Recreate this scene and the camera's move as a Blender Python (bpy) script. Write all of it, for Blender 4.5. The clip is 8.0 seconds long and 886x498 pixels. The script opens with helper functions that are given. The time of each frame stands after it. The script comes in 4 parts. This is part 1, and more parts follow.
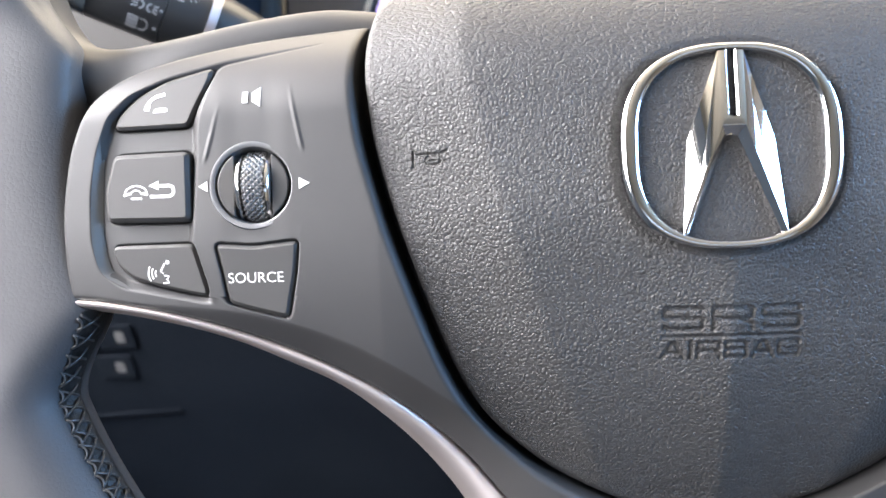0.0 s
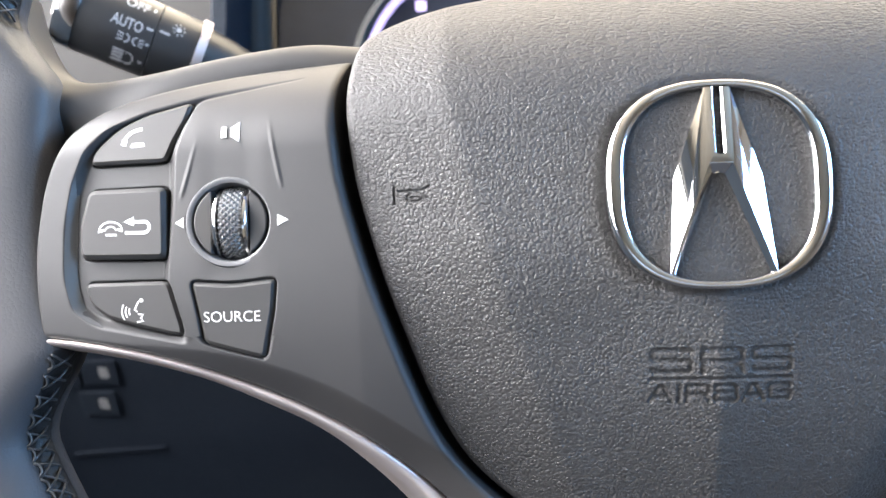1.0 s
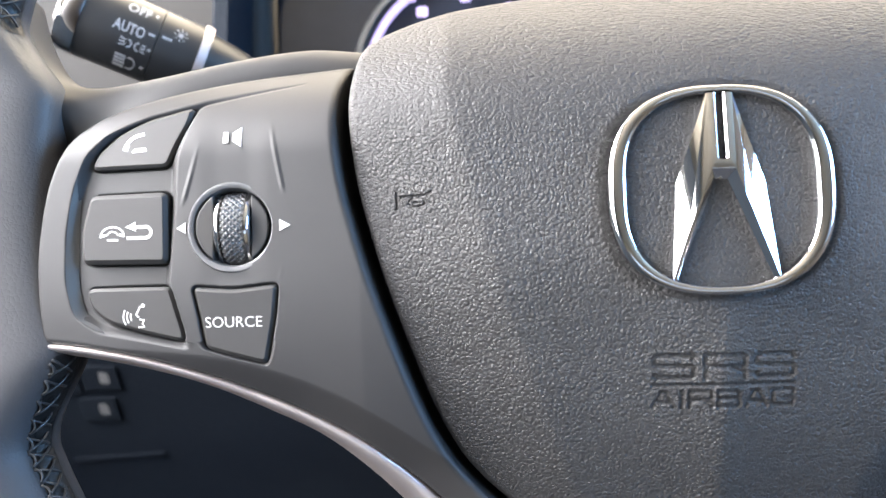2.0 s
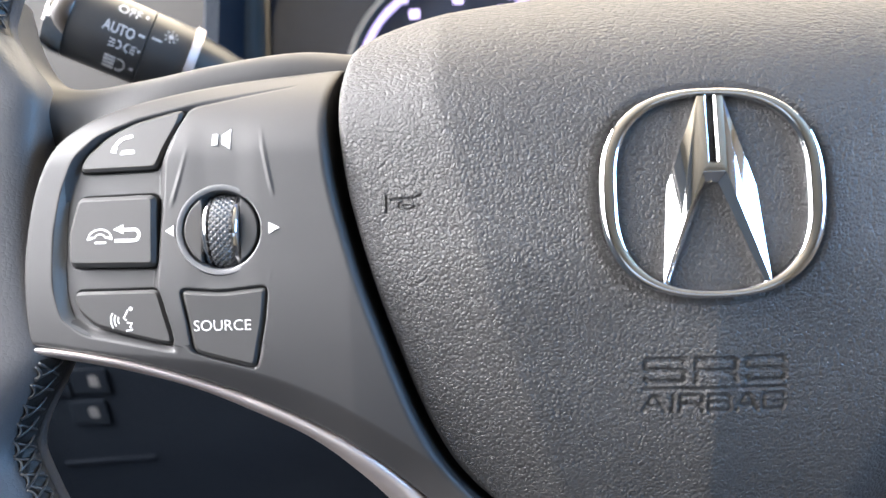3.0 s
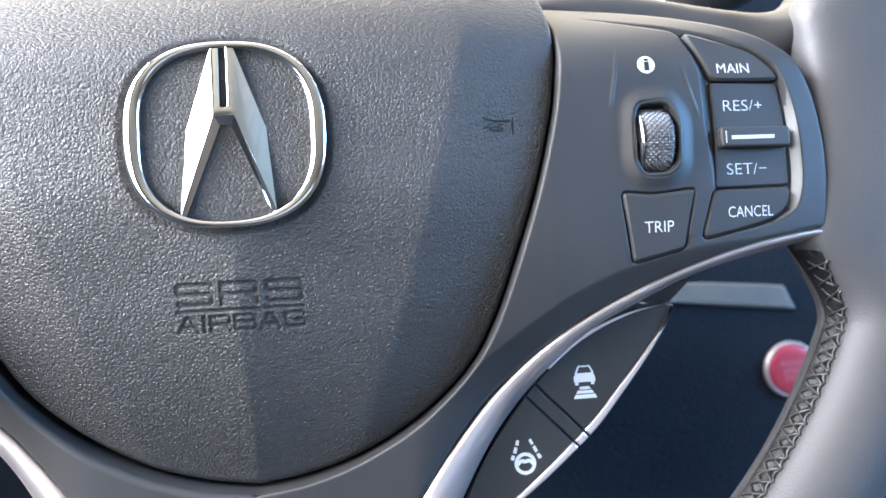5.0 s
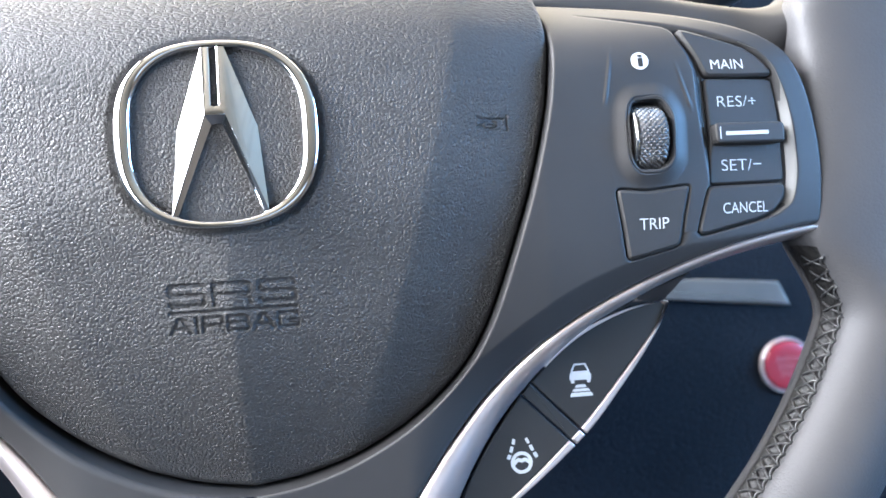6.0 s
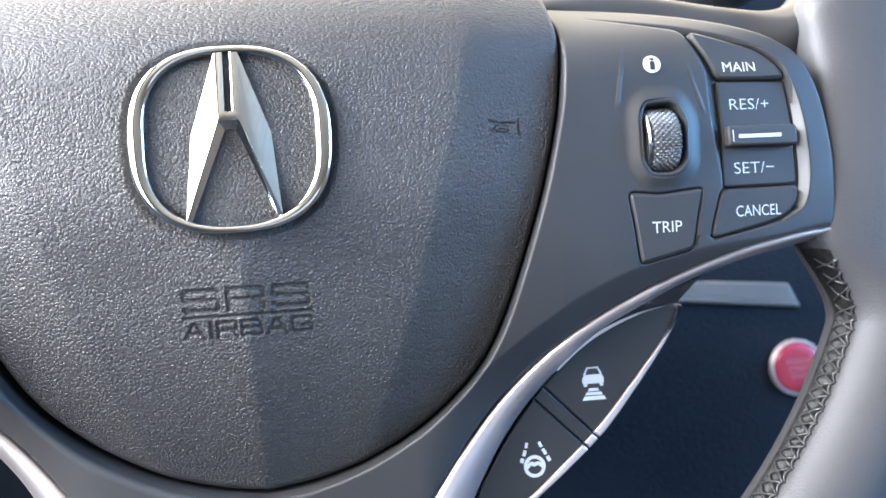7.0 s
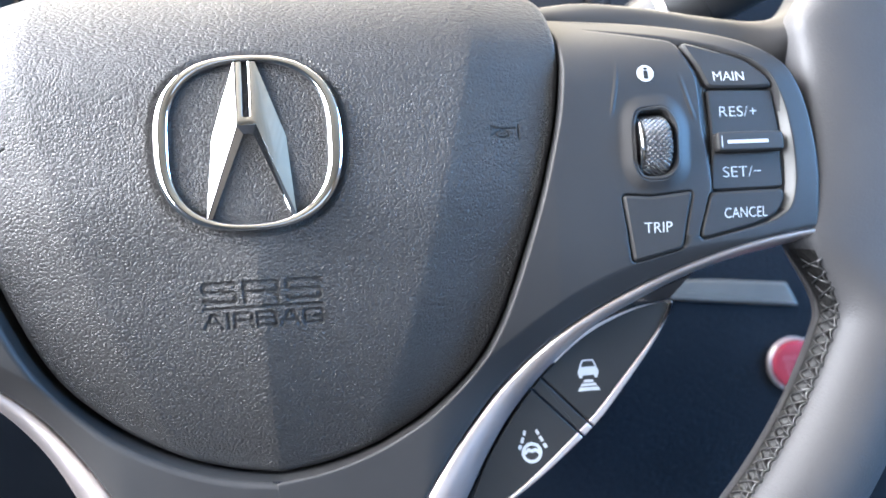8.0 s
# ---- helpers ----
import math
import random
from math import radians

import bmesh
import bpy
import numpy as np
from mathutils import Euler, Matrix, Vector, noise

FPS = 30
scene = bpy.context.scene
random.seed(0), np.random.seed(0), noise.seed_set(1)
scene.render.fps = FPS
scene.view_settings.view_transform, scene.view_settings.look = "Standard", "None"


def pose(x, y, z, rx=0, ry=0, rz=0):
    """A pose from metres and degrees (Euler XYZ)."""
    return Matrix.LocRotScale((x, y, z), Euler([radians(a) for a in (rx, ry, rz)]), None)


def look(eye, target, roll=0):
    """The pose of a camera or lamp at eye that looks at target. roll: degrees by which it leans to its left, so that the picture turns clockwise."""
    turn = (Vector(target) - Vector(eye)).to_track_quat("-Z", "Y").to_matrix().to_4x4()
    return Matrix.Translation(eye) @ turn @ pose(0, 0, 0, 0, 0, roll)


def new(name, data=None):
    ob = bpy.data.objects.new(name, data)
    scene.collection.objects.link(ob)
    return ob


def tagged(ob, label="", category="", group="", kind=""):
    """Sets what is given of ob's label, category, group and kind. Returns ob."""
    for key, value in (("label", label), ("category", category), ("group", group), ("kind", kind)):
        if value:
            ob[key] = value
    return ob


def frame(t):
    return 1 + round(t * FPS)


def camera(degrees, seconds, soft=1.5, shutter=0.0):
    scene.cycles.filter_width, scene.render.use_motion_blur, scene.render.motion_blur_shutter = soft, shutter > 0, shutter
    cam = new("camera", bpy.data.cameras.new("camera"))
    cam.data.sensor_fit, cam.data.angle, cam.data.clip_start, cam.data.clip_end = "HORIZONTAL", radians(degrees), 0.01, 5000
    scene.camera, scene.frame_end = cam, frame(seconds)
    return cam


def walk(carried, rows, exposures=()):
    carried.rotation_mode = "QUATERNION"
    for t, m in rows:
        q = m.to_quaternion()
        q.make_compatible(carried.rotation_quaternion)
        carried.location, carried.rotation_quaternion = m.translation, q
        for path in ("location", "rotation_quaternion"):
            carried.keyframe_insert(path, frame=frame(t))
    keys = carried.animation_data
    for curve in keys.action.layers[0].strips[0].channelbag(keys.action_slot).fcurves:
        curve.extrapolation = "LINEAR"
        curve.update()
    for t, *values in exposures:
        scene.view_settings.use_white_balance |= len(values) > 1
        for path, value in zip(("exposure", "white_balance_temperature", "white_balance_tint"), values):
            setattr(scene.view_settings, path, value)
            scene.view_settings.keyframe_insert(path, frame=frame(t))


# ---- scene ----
cam = camera(59.7, 8.0, shutter=0.3)
cam.data.dof.use_dof, cam.data.dof.focus_distance, cam.data.dof.aperture_fstop = True, 0.176, 14.0
# Wheel frame: u to the right, v up in the wheel's plane, w towards the driver, in UNIT lengths from the emblem's centre.
UNIT = 0.00092
HUB = pose(0, 0, 0.70, -24, 0, 0)
PATH = [
    (0.0, (-56.04, -173.30, -22.38), (-65.97, 26.44, -20.95), -1.92),
    (0.5, (-55.60, -170.76, -22.12), (-64.76, 28.93, -16.00), -1.88),
    (1.0, (-52.70, -168.64, -20.87), (-61.59, 30.93, -11.18), -1.71),
    (1.5, (-53.37, -168.70, -20.93), (-62.34, 30.81, -10.26), -1.69),
    (3.0, (-52.43, -167.53, -20.69), (-59.64, 32.00, -9.00), -1.63),
    (3.5, (-47.66, -168.71, -22.13), (-51.43, 30.96, -11.23), -1.87),
    (3.8, (-23.28, -169.07, -28.42), (-22.51, 30.49, -15.18), -2.11),
    (4.0, (-0.80, -166.51, -30.17), (5.68, 32.97, -17.29), -2.27),
    (4.2, (21.14, -166.69, -31.96), (28.49, 32.75, -18.85), -2.46),
    (4.5, (32.91, -171.78, -33.64), (44.71, 27.64, -24.03), -2.80),
    (5.0, (34.64, -189.26, -39.71), (51.58, 9.82, -30.66), -3.39),
    (6.5, (34.92, -187.66, -39.64), (53.26, 11.31, -31.12), -3.89),
    (7.0, (32.81, -188.02, -38.96), (49.91, 11.04, -29.78), -4.04),
    (7.5, (30.49, -197.01, -37.47), (45.47, 2.26, -29.38), -4.07),
    (8.0, (33.88, -200.74, -39.48), (48.07, -1.43, -30.88), -3.58),
]
EXPOSURES = [(0.0, 1.56, 5950, 13), (1.0, 1.46, 5930, 12), (3.5, 1.48, 5880, 12), (4.5, 1.5, 5600, 11), (5.0, 1.62, 5580, 11), (6.5, 1.64, 5580, 11), (8.0, 1.68, 5580, 11)]
walk(cam, [(t, HUB @ look(Vector(eye) * UNIT, Vector(target) * UNIT, roll)) for t, eye, target, roll in PATH], EXPOSURES)

# ---- daylight ----
world = bpy.data.worlds.new("sky")
scene.world = world
world.use_nodes = True
wn = world.node_tree
sky = wn.nodes.new("ShaderNodeTexSky")
sky.sky_type = "NISHITA"
sky.sun_disc = False
sky.sun_elevation, sky.sun_rotation = radians(42), radians(-70)
sky.air_density, sky.dust_density, sky.ozone_density = 0.8, 6.0, 0.6
wn.links.new(sky.outputs[0], wn.nodes["Background"].inputs[0])
wn.nodes["Background"].inputs[1].default_value = 0.13
sun = new("sun", bpy.data.lights.new("sun", "SUN"))
sun.data.energy, sun.data.angle, sun.data.color = 3.0, radians(0.5), (1.0, 0.95, 0.87)
sun.matrix_world = look((0.6, -2.0, 4.2), (0.3, 0, 0))


def window_light(name, eye, target, wide, high, watts, color):
    """An area lamp that fills a window and stands for the sky's light there."""
    lamp = new(name, bpy.data.lights.new(name, "AREA"))
    lamp.data.shape, lamp.data.size, lamp.data.size_y = "RECTANGLE", wide, high
    lamp.data.energy, lamp.data.color = watts, color
    lamp.matrix_world = look(eye, target)


window_light("driver_window_light", (-0.53, 0.13, 1.06), (0.5, 0.07, 0.76), 0.56, 0.32, 22, (1.0, 0.945, 0.87))
window_light("driver_window_rear_light", (-0.53, -0.45, 1.03), (0.5, -0.40, 0.80), 0.58, 0.36, 5.5, (1.0, 0.955, 0.89))
window_light("passenger_window_light", (1.15, -0.12, 1.04), (0, -0.08, 0.8), 1.0, 0.34, 18, (0.32, 0.61, 1.0))
window_light("windscreen_light", (0.31, 0.62, 1.08), (0.31, 0.05, 0.55), 1.5, 0.95, 20, (1.0, 0.80, 0.50))
window_light("rear_window_light", (0.31, -1.76, 1.02), (0.31, 0, 0.95), 1.2, 0.32, 0.5, (0.70, 0.86, 1.0))


# ---- materials ----
def material(name, color, rough=0.5, metal=0.0, spec=0.5, coat=0.0):
    m = bpy.data.materials.new(name)
    m.use_nodes = True
    b = m.node_tree.nodes["Principled BSDF"]
    b.inputs["Base Color"].default_value = (*color, 1)
    b.inputs["Roughness"].default_value = rough
    b.inputs["Metallic"].default_value = metal
    b.inputs["Specular IOR Level"].default_value = spec
    b.inputs["Coat Weight"].default_value = coat
    b.inputs["Coat Roughness"].default_value = 0.08
    return m


def wire(m, kind, **ins):
    n = m.node_tree.nodes.new(kind)
    for key, value in ins.items():
        key = key.replace("_", " ")
        if hasattr(value, "is_output"):
            m.node_tree.links.new(value, n.inputs[key])
        else:
            n.inputs[key].default_value = value
    return n


def vary(m, scale, low, high, rough=None, bump=0.0, bump_scale=None):
    """Two scales of noise: a slow change of tone and gloss, and a fine relief."""
    b, links = m.node_tree.nodes["Principled BSDF"], m.node_tree.links
    at = wire(m, "ShaderNodeTexCoord").outputs["Object"]
    slow = wire(m, "ShaderNodeTexNoise", Vector=at, Scale=scale, Detail=5.0)
    ramp = wire(m, "ShaderNodeValToRGB", Fac=slow.outputs["Fac"])
    ramp.color_ramp.elements[0].position, ramp.color_ramp.elements[1].position = 0.3, 0.72
    ramp.color_ramp.elements[0].color, ramp.color_ramp.elements[1].color = (*low, 1), (*high, 1)
    links.new(ramp.outputs[0], b.inputs["Base Color"])
    fine = wire(m, "ShaderNodeTexNoise", Vector=at, Scale=bump_scale or scale * 8, Detail=3.0)
    if rough:
        r = wire(m, "ShaderNodeMapRange", Value=slow.outputs["Fac"], To_Min=rough[0], To_Max=rough[1])
        links.new(r.outputs[0], b.inputs["Roughness"])
    if bump:
        relief = wire(m, "ShaderNodeBump", Height=fine.outputs["Fac"], Strength=1.0, Distance=bump)
        links.new(relief.outputs[0], b.inputs["Normal"])
    return m


def leather(name, low, high, cell, depth, rough, drawn=False, spec=0.5):
    """Embossed leather: soft pebbles in a net of creases, bent by noise, over slow wear. drawn: towards the top the grain is drawn out sideways."""
    m = vary(material(name, low, 0.5, spec=spec), 25, low, high, rough)
    b, links = m.node_tree.nodes["Principled BSDF"], m.node_tree.links
    at = wire(m, "ShaderNodeTexCoord").outputs["Object"]

    def maths(op, x, y):
        n = m.node_tree.nodes.new("ShaderNodeMath")
        n.operation = op
        for k, value in enumerate((x, y)):
            if hasattr(value, "is_output"):
                links.new(value, n.inputs[k])
            else:
                n.inputs[k].default_value = value
        return n.outputs[0]

    def grain(stretch, size):
        flat_ = wire(m, "ShaderNodeMapping", Vector=at, Scale=stretch)
        bend = wire(m, "ShaderNodeTexNoise", Vector=flat_.outputs[0], Scale=0.55 / size, Detail=2.0)
        off = wire(m, "ShaderNodeVectorMath", Vector=bend.outputs["Color"])
        off.operation = "SCALE"
        off.inputs["Scale"].default_value = 1.2 * size
        moved = m.node_tree.nodes.new("ShaderNodeVectorMath")
        links.new(flat_.outputs[0], moved.inputs[0])
        links.new(off.outputs[0], moved.inputs[1])
        net = wire(m, "ShaderNodeTexVoronoi", Vector=moved.outputs[0], Scale=1 / size)
        net.feature = "DISTANCE_TO_EDGE"
        dome = wire(m, "ShaderNodeTexVoronoi", Vector=moved.outputs[0], Scale=1 / size)
        dome.feature = "SMOOTH_F1"
        dome.inputs["Smoothness"].default_value = 0.35
        crease = wire(m, "ShaderNodeMapRange", Value=net.outputs["Distance"], From_Max=0.2)
        crease.interpolation_type = "SMOOTHSTEP"
        lump = wire(m, "ShaderNodeTexNoise", Vector=flat_.outputs[0], Scale=0.4 / size, Detail=3.0)
        fold = wire(m, "ShaderNodeTexVoronoi", Vector=moved.outputs[0], Scale=0.3 / size)
        fold.feature = "DISTANCE_TO_EDGE"
        wrinkle = wire(m, "ShaderNodeMapRange", Value=fold.outputs["Distance"], From_Max=0.09)
        wrinkle.interpolation_type = "SMOOTHSTEP"
        round_ = maths("SUBTRACT", 1.0, maths("MULTIPLY", dome.outputs["Distance"], 1.1))
        round_ = maths("ADD", round_, maths("MULTIPLY", wrinkle.outputs[0], 0.34))
        return maths("ADD", maths("ADD", maths("MULTIPLY", round_, 0.72), maths("MULTIPLY", crease.outputs[0], 0.4)), maths("MULTIPLY", lump.outputs["Fac"], 0.4))

    height = grain((1, 1, 1), cell)
    if drawn:
        pull = wire(m, "ShaderNodeSeparateXYZ", Vector=at)
        share = wire(m, "ShaderNodeMapRange", Value=pull.outputs[2], From_Min=0.006, From_Max=0.034)
        long = grain((0.55, 1, 1.1), cell)
        height = maths("ADD", maths("MULTIPLY", height, maths("SUBTRACT", 1.0, share.outputs[0])), maths("MULTIPLY", long, share.outputs[0]))
    relief = wire(m, "ShaderNodeBump", Height=height, Strength=1.0, Distance=depth)
    links.new(relief.outputs[0], b.inputs["Normal"])
    return m


PAD = leather("pad_vinyl", (0.020, 0.0193, 0.0195), (0.028, 0.0270, 0.0267), 0.00080, 0.00024, (0.55, 0.63), True, 0.44)
RIM = leather("rim_leather", (0.034, 0.034, 0.037), (0.046, 0.045, 0.046), 0.0010, 0.00004, (0.50, 0.58), spec=0.36)
SOFT = vary(material("soft_plastic", (0.03,) * 3, spec=0.34), 40, (0.020, 0.0195, 0.0202), (0.027, 0.0262, 0.0264), (0.52, 0.60), 0.000012, 3500)
KEY = vary(material("key_plastic", (0.03,) * 3, spec=0.28), 60, (0.024, 0.0232, 0.0232), (0.030, 0.029, 0.0288), (0.56, 0.64), 0.000008, 4200)
PODKEY = vary(material("gloss_key_plastic", (0.015,) * 3, spec=0.4), 60, (0.015, 0.0145, 0.0142), (0.021, 0.0204, 0.020), (0.38, 0.46), 0.000006, 4200)
LIP = vary(material("lip_plastic", (0.1,) * 3), 60, (0.06, 0.059, 0.058), (0.08, 0.079, 0.077), (0.34, 0.42))
DARK = vary(material("dark_plastic", (0.012,) * 3, spec=0.35), 30, (0.008, 0.008, 0.009), (0.013, 0.013, 0.014), (0.5, 0.62), 0.00002, 1800)
STALK = vary(material("stalk_plastic", (0.012,) * 3, spec=0.5), 60, (0.012, 0.012, 0.013), (0.019, 0.019, 0.019), (0.34, 0.42), 0.00001, 2500)
CHROME = vary(material("chrome", (0.86,) * 3, 0.05, 1.0), 120, (0.62, 0.61, 0.615), (0.69, 0.68, 0.67), (0.03, 0.07))
DIMCHROME = vary(material("dark_chrome", (0.3,) * 3, 0.2, 0.3), 90, (0.075, 0.075, 0.08), (0.11, 0.11, 0.11), (0.36, 0.46))
FAIRING = vary(material("grey_gloss", (0.2,) * 3, 0.25, 0.25), 60, (0.024, 0.024, 0.026), (0.034, 0.034, 0.036), (0.04, 0.09))
SATIN = vary(material("satin_metal", (0.6,) * 3, 0.3, 0.9), 80, (0.60, 0.53, 0.51), (0.67, 0.595, 0.575), (0.32, 0.42), 0.000006, 3000)
WHITE = vary(material("white_print", (0.8,) * 3, 0.5), 200, (0.40, 0.40, 0.40), (0.46, 0.46, 0.45), (0.5, 0.6))
GREYPRINT = vary(material("grey_print", (0.5,) * 3, 0.5), 200, (0.24, 0.24, 0.245), (0.30, 0.30, 0.30), (0.4, 0.55))
WELT = vary(material("welt_leather", (0.03,) * 3, spec=0.26), 400, (0.006, 0.0058, 0.0058), (0.016, 0.0155, 0.015), (0.42, 0.55), 0.00022, 1100)
PALERED = vary(material("pale_red_print", (0.4,) * 3, 0.5), 200, (0.30, 0.09, 0.105), (0.36, 0.12, 0.135), (0.5, 0.6))
THREAD = vary(material("thread", (0.16,) * 3, 0.6), 900, (0.020, 0.020, 0.022), (0.045, 0.045, 0.045), (0.28, 0.4), 0.00003, 6000)
RED = vary(material("red_button", (0.55, 0.02, 0.04), 0.25, coat=0.15), 70, (0.19, 0.006, 0.018), (0.25, 0.010, 0.026), (0.34, 0.44))
DASHSILVER = vary(material("dash_silver", (0.2,) * 3, 0.4, 0.15), 30, (0.07, 0.068, 0.064), (0.10, 0.096, 0.09), (0.36, 0.46))
DASH = leather("dash_vinyl", (0.004, 0.0058, 0.0095), (0.0065, 0.009, 0.0135), 0.0016, 0.0002, (0.65, 0.75), spec=0.08)
CLOTH = vary(material("headliner_cloth", (0.4,) * 3, 0.9), 15, (0.21, 0.182, 0.135), (0.27, 0.238, 0.18), (0.85, 0.95), 0.0003, 900)
SEAT = vary(material("cabin_trim", (0.2,) * 3, 0.7), 12, (0.07, 0.065, 0.058), (0.10, 0.094, 0.085), (0.6, 0.8), 0.0002, 700)
CARPET = vary(material("carpet", (0.03,) * 3, 0.95), 30, (0.022, 0.022, 0.024), (0.036, 0.036, 0.038), (0.9, 1.0), 0.0008, 1200)
GROUND = vary(material("asphalt", (0.05,) * 3, 0.9), 3, (0.045, 0.045, 0.044), (0.07, 0.069, 0.067), (0.8, 0.95), 0.003, 120)
TAN = vary(material("grey_trim", (0.2,) * 3, 0.6, spec=0.1), 20, (0.020, 0.0195, 0.019), (0.028, 0.027, 0.026), (0.6, 0.75), 0.0001, 900)
GLASSDARK = vary(material("display_glass", (0.012,) * 3, 0.1), 30, (0.012, 0.014, 0.020), (0.018, 0.02, 0.028), (0.08, 0.14))
FAINT = vary(material("faint_print", (0.2,) * 3, 0.6), 200, (0.07, 0.07, 0.074), (0.10, 0.10, 0.10), (0.6, 0.7))
LITMARK = material("lit_marks", (0.30, 0.24, 0.42), 0.5)
LITMARK.node_tree.nodes["Principled BSDF"].inputs["Emission Color"].default_value = (0.75, 0.55, 1.0, 1)
LITMARK.node_tree.nodes["Principled BSDF"].inputs["Emission Strength"].default_value = 0.2
VIOLET = material("violet_band", (0.25, 0.2, 0.4), 0.5)
VIOLET.node_tree.nodes["Principled BSDF"].inputs["Emission Color"].default_value = (0.45, 0.35, 0.75, 1)
VIOLET.node_tree.nodes["Principled BSDF"].inputs["Emission Strength"].default_value = 0.12
GREENLED = material("green_led", (0.1, 0.6, 0.2), 0.4)
GREENLED.node_tree.nodes["Principled BSDF"].inputs["Emission Color"].default_value = (0.1, 0.9, 0.3, 1)
GREENLED.node_tree.nodes["Principled BSDF"].inputs["Emission Strength"].default_value = 0.9


# ---- mesh helpers ----
def P(u, v, w):
    """A place of the wheel frame in the wheel's local metres."""
    return (u * UNIT, -w * UNIT, v * UNIT)


def link(name, me, mat, parent=None, label="", smooth=35):
    me.materials.append(mat)
    me.polygons.foreach_set("use_smooth", [True] * len(me.polygons))
    if smooth < 180:
        me.set_sharp_from_angle(angle=radians(smooth))
    ob = new(name, me)
    ob.parent = parent
    return tagged(ob, label)


def mesh_of(name, verts, faces):
    me = bpy.data.meshes.new(name)
    me.from_pydata([tuple(map(float, p)) for p in verts], [], [tuple(map(int, f)) for f in faces])
    bm = bmesh.new()
    bm.from_mesh(me)
    bmesh.ops.recalc_face_normals(bm, faces=bm.faces)
    bm.to_mesh(me)
    bm.free()
    return me


def grid_mesh(name, x, y, z, keep=None, wrap=False):
    """A mesh from three arrays of rows and columns. keep: which quads stay."""
    r, c = x.shape
    index = np.arange(r * c).reshape(r, c)
    if wrap:
        index = np.concatenate([index, index[:, :1]], 1)
    quads = np.stack([index[:-1, :-1], index[:-1, 1:], index[1:, 1:], index[1:, :-1]], -1).reshape(-1, 4)
    if keep is not None:
        quads = quads[keep.ravel()]
    me = bpy.data.meshes.new(name)
    me.from_pydata(np.stack([x, y, z], -1).reshape(-1, 3).tolist(), [], quads.tolist())
    return me


def wheel_grid(name, u, v, w, mat, parent, label="", smooth=180, keep=None, wrap=False):
    return link(name, grid_mesh(name, u * UNIT, -w * UNIT, v * UNIT, keep, wrap), mat, parent, label, smooth)


def spline(pts, n=8, closed=False):
    """A Catmull-Rom line through points, n steps to each piece."""
    p = np.array(pts, float)
    if closed:
        q = np.concatenate([p[-1:], p, p[:2]])
    else:
        q = np.concatenate([2 * p[:1] - p[1:2], p, 2 * p[-1:] - p[-2:-1]])
    out = []
    for i in range(1, len(q) - 2):
        for t in np.arange(n) / n:
            a, b, c, d = q[i - 1 : i + 3]
            out.append(0.5 * (2 * b + (c - a) * t + (2 * a - 5 * b + 4 * c - d) * t * t + (3 * b - a - 3 * c + d) * t**3))
    if not closed:
        out.append(q[-2])
    return np.array(out)


def resample(pts, n):
    p = np.array(pts, float)
    s = np.r_[0, np.cumsum(np.linalg.norm(np.diff(p, axis=0), axis=1))]
    at = np.linspace(0, s[-1], n)
    return np.stack([np.interp(at, s, p[:, k]) for k in range(p.shape[1])], 1)


def rounded(pts, r, n=5):
    """A closed outline with its corners rounded to radius r (or one radius for each)."""
    p, out = np.array(pts, float), []
    rs = r if hasattr(r, "__len__") else [r] * len(p)
    for i, b in enumerate(p):
        a, c = p[i - 1], p[(i + 1) % len(p)]
        la, lc = np.linalg.norm(a - b), np.linalg.norm(c - b)
        k = min(rs[i], 0.45 * la, 0.45 * lc)
        s, e = b + (a - b) / la * k, b + (c - b) / lc * k
        out += [(1 - t) ** 2 * s + 2 * t * (1 - t) * b + t * t * e for t in np.linspace(0, 1, n)]
    return np.array(out)


def area(p):
    return 0.5 * np.sum(p[:, 0] * np.roll(p[:, 1], -1) - np.roll(p[:, 0], -1) * p[:, 1])


def inset(p, d):
    """The outline moved inwards by d."""
    q = p if area(p) > 0 else p[::-1]
    e = np.roll(q, -1, 0) - q
    e /= np.maximum(np.linalg.norm(e, axis=1, keepdims=True), 1e-9)
    nrm = np.stack([-e[:, 1], e[:, 0]], 1)
    m = nrm + np.roll(nrm, 1, 0)
    m /= np.maximum((m * nrm).sum(1, keepdims=True), 0.5)
    return q + d * m


def unfolded(p, q):
    """The moved outline q of p, with the points drawn together where it has folded over itself."""
    q = q.copy()
    for _ in range(12):
        bad = np.where(((np.roll(q, -1, 0) - q) * (np.roll(p, -1, 0) - p)).sum(1) < 0)[0]
        for i in bad:
            j = (i + 1) % len(q)
            q[i] = q[j] = (q[i] + q[j]) / 2
    return q


def plane_of(outline, top):
    """The plane that lies best on a curved face over an outline."""
    p = np.array(outline, float)
    k = np.linalg.lstsq(np.c_[p, np.ones(len(p))], top(p[:, 0], p[:, 1]), rcond=None)[0]
    return lambda u, v: k[0] * u + k[1] * v + k[2]


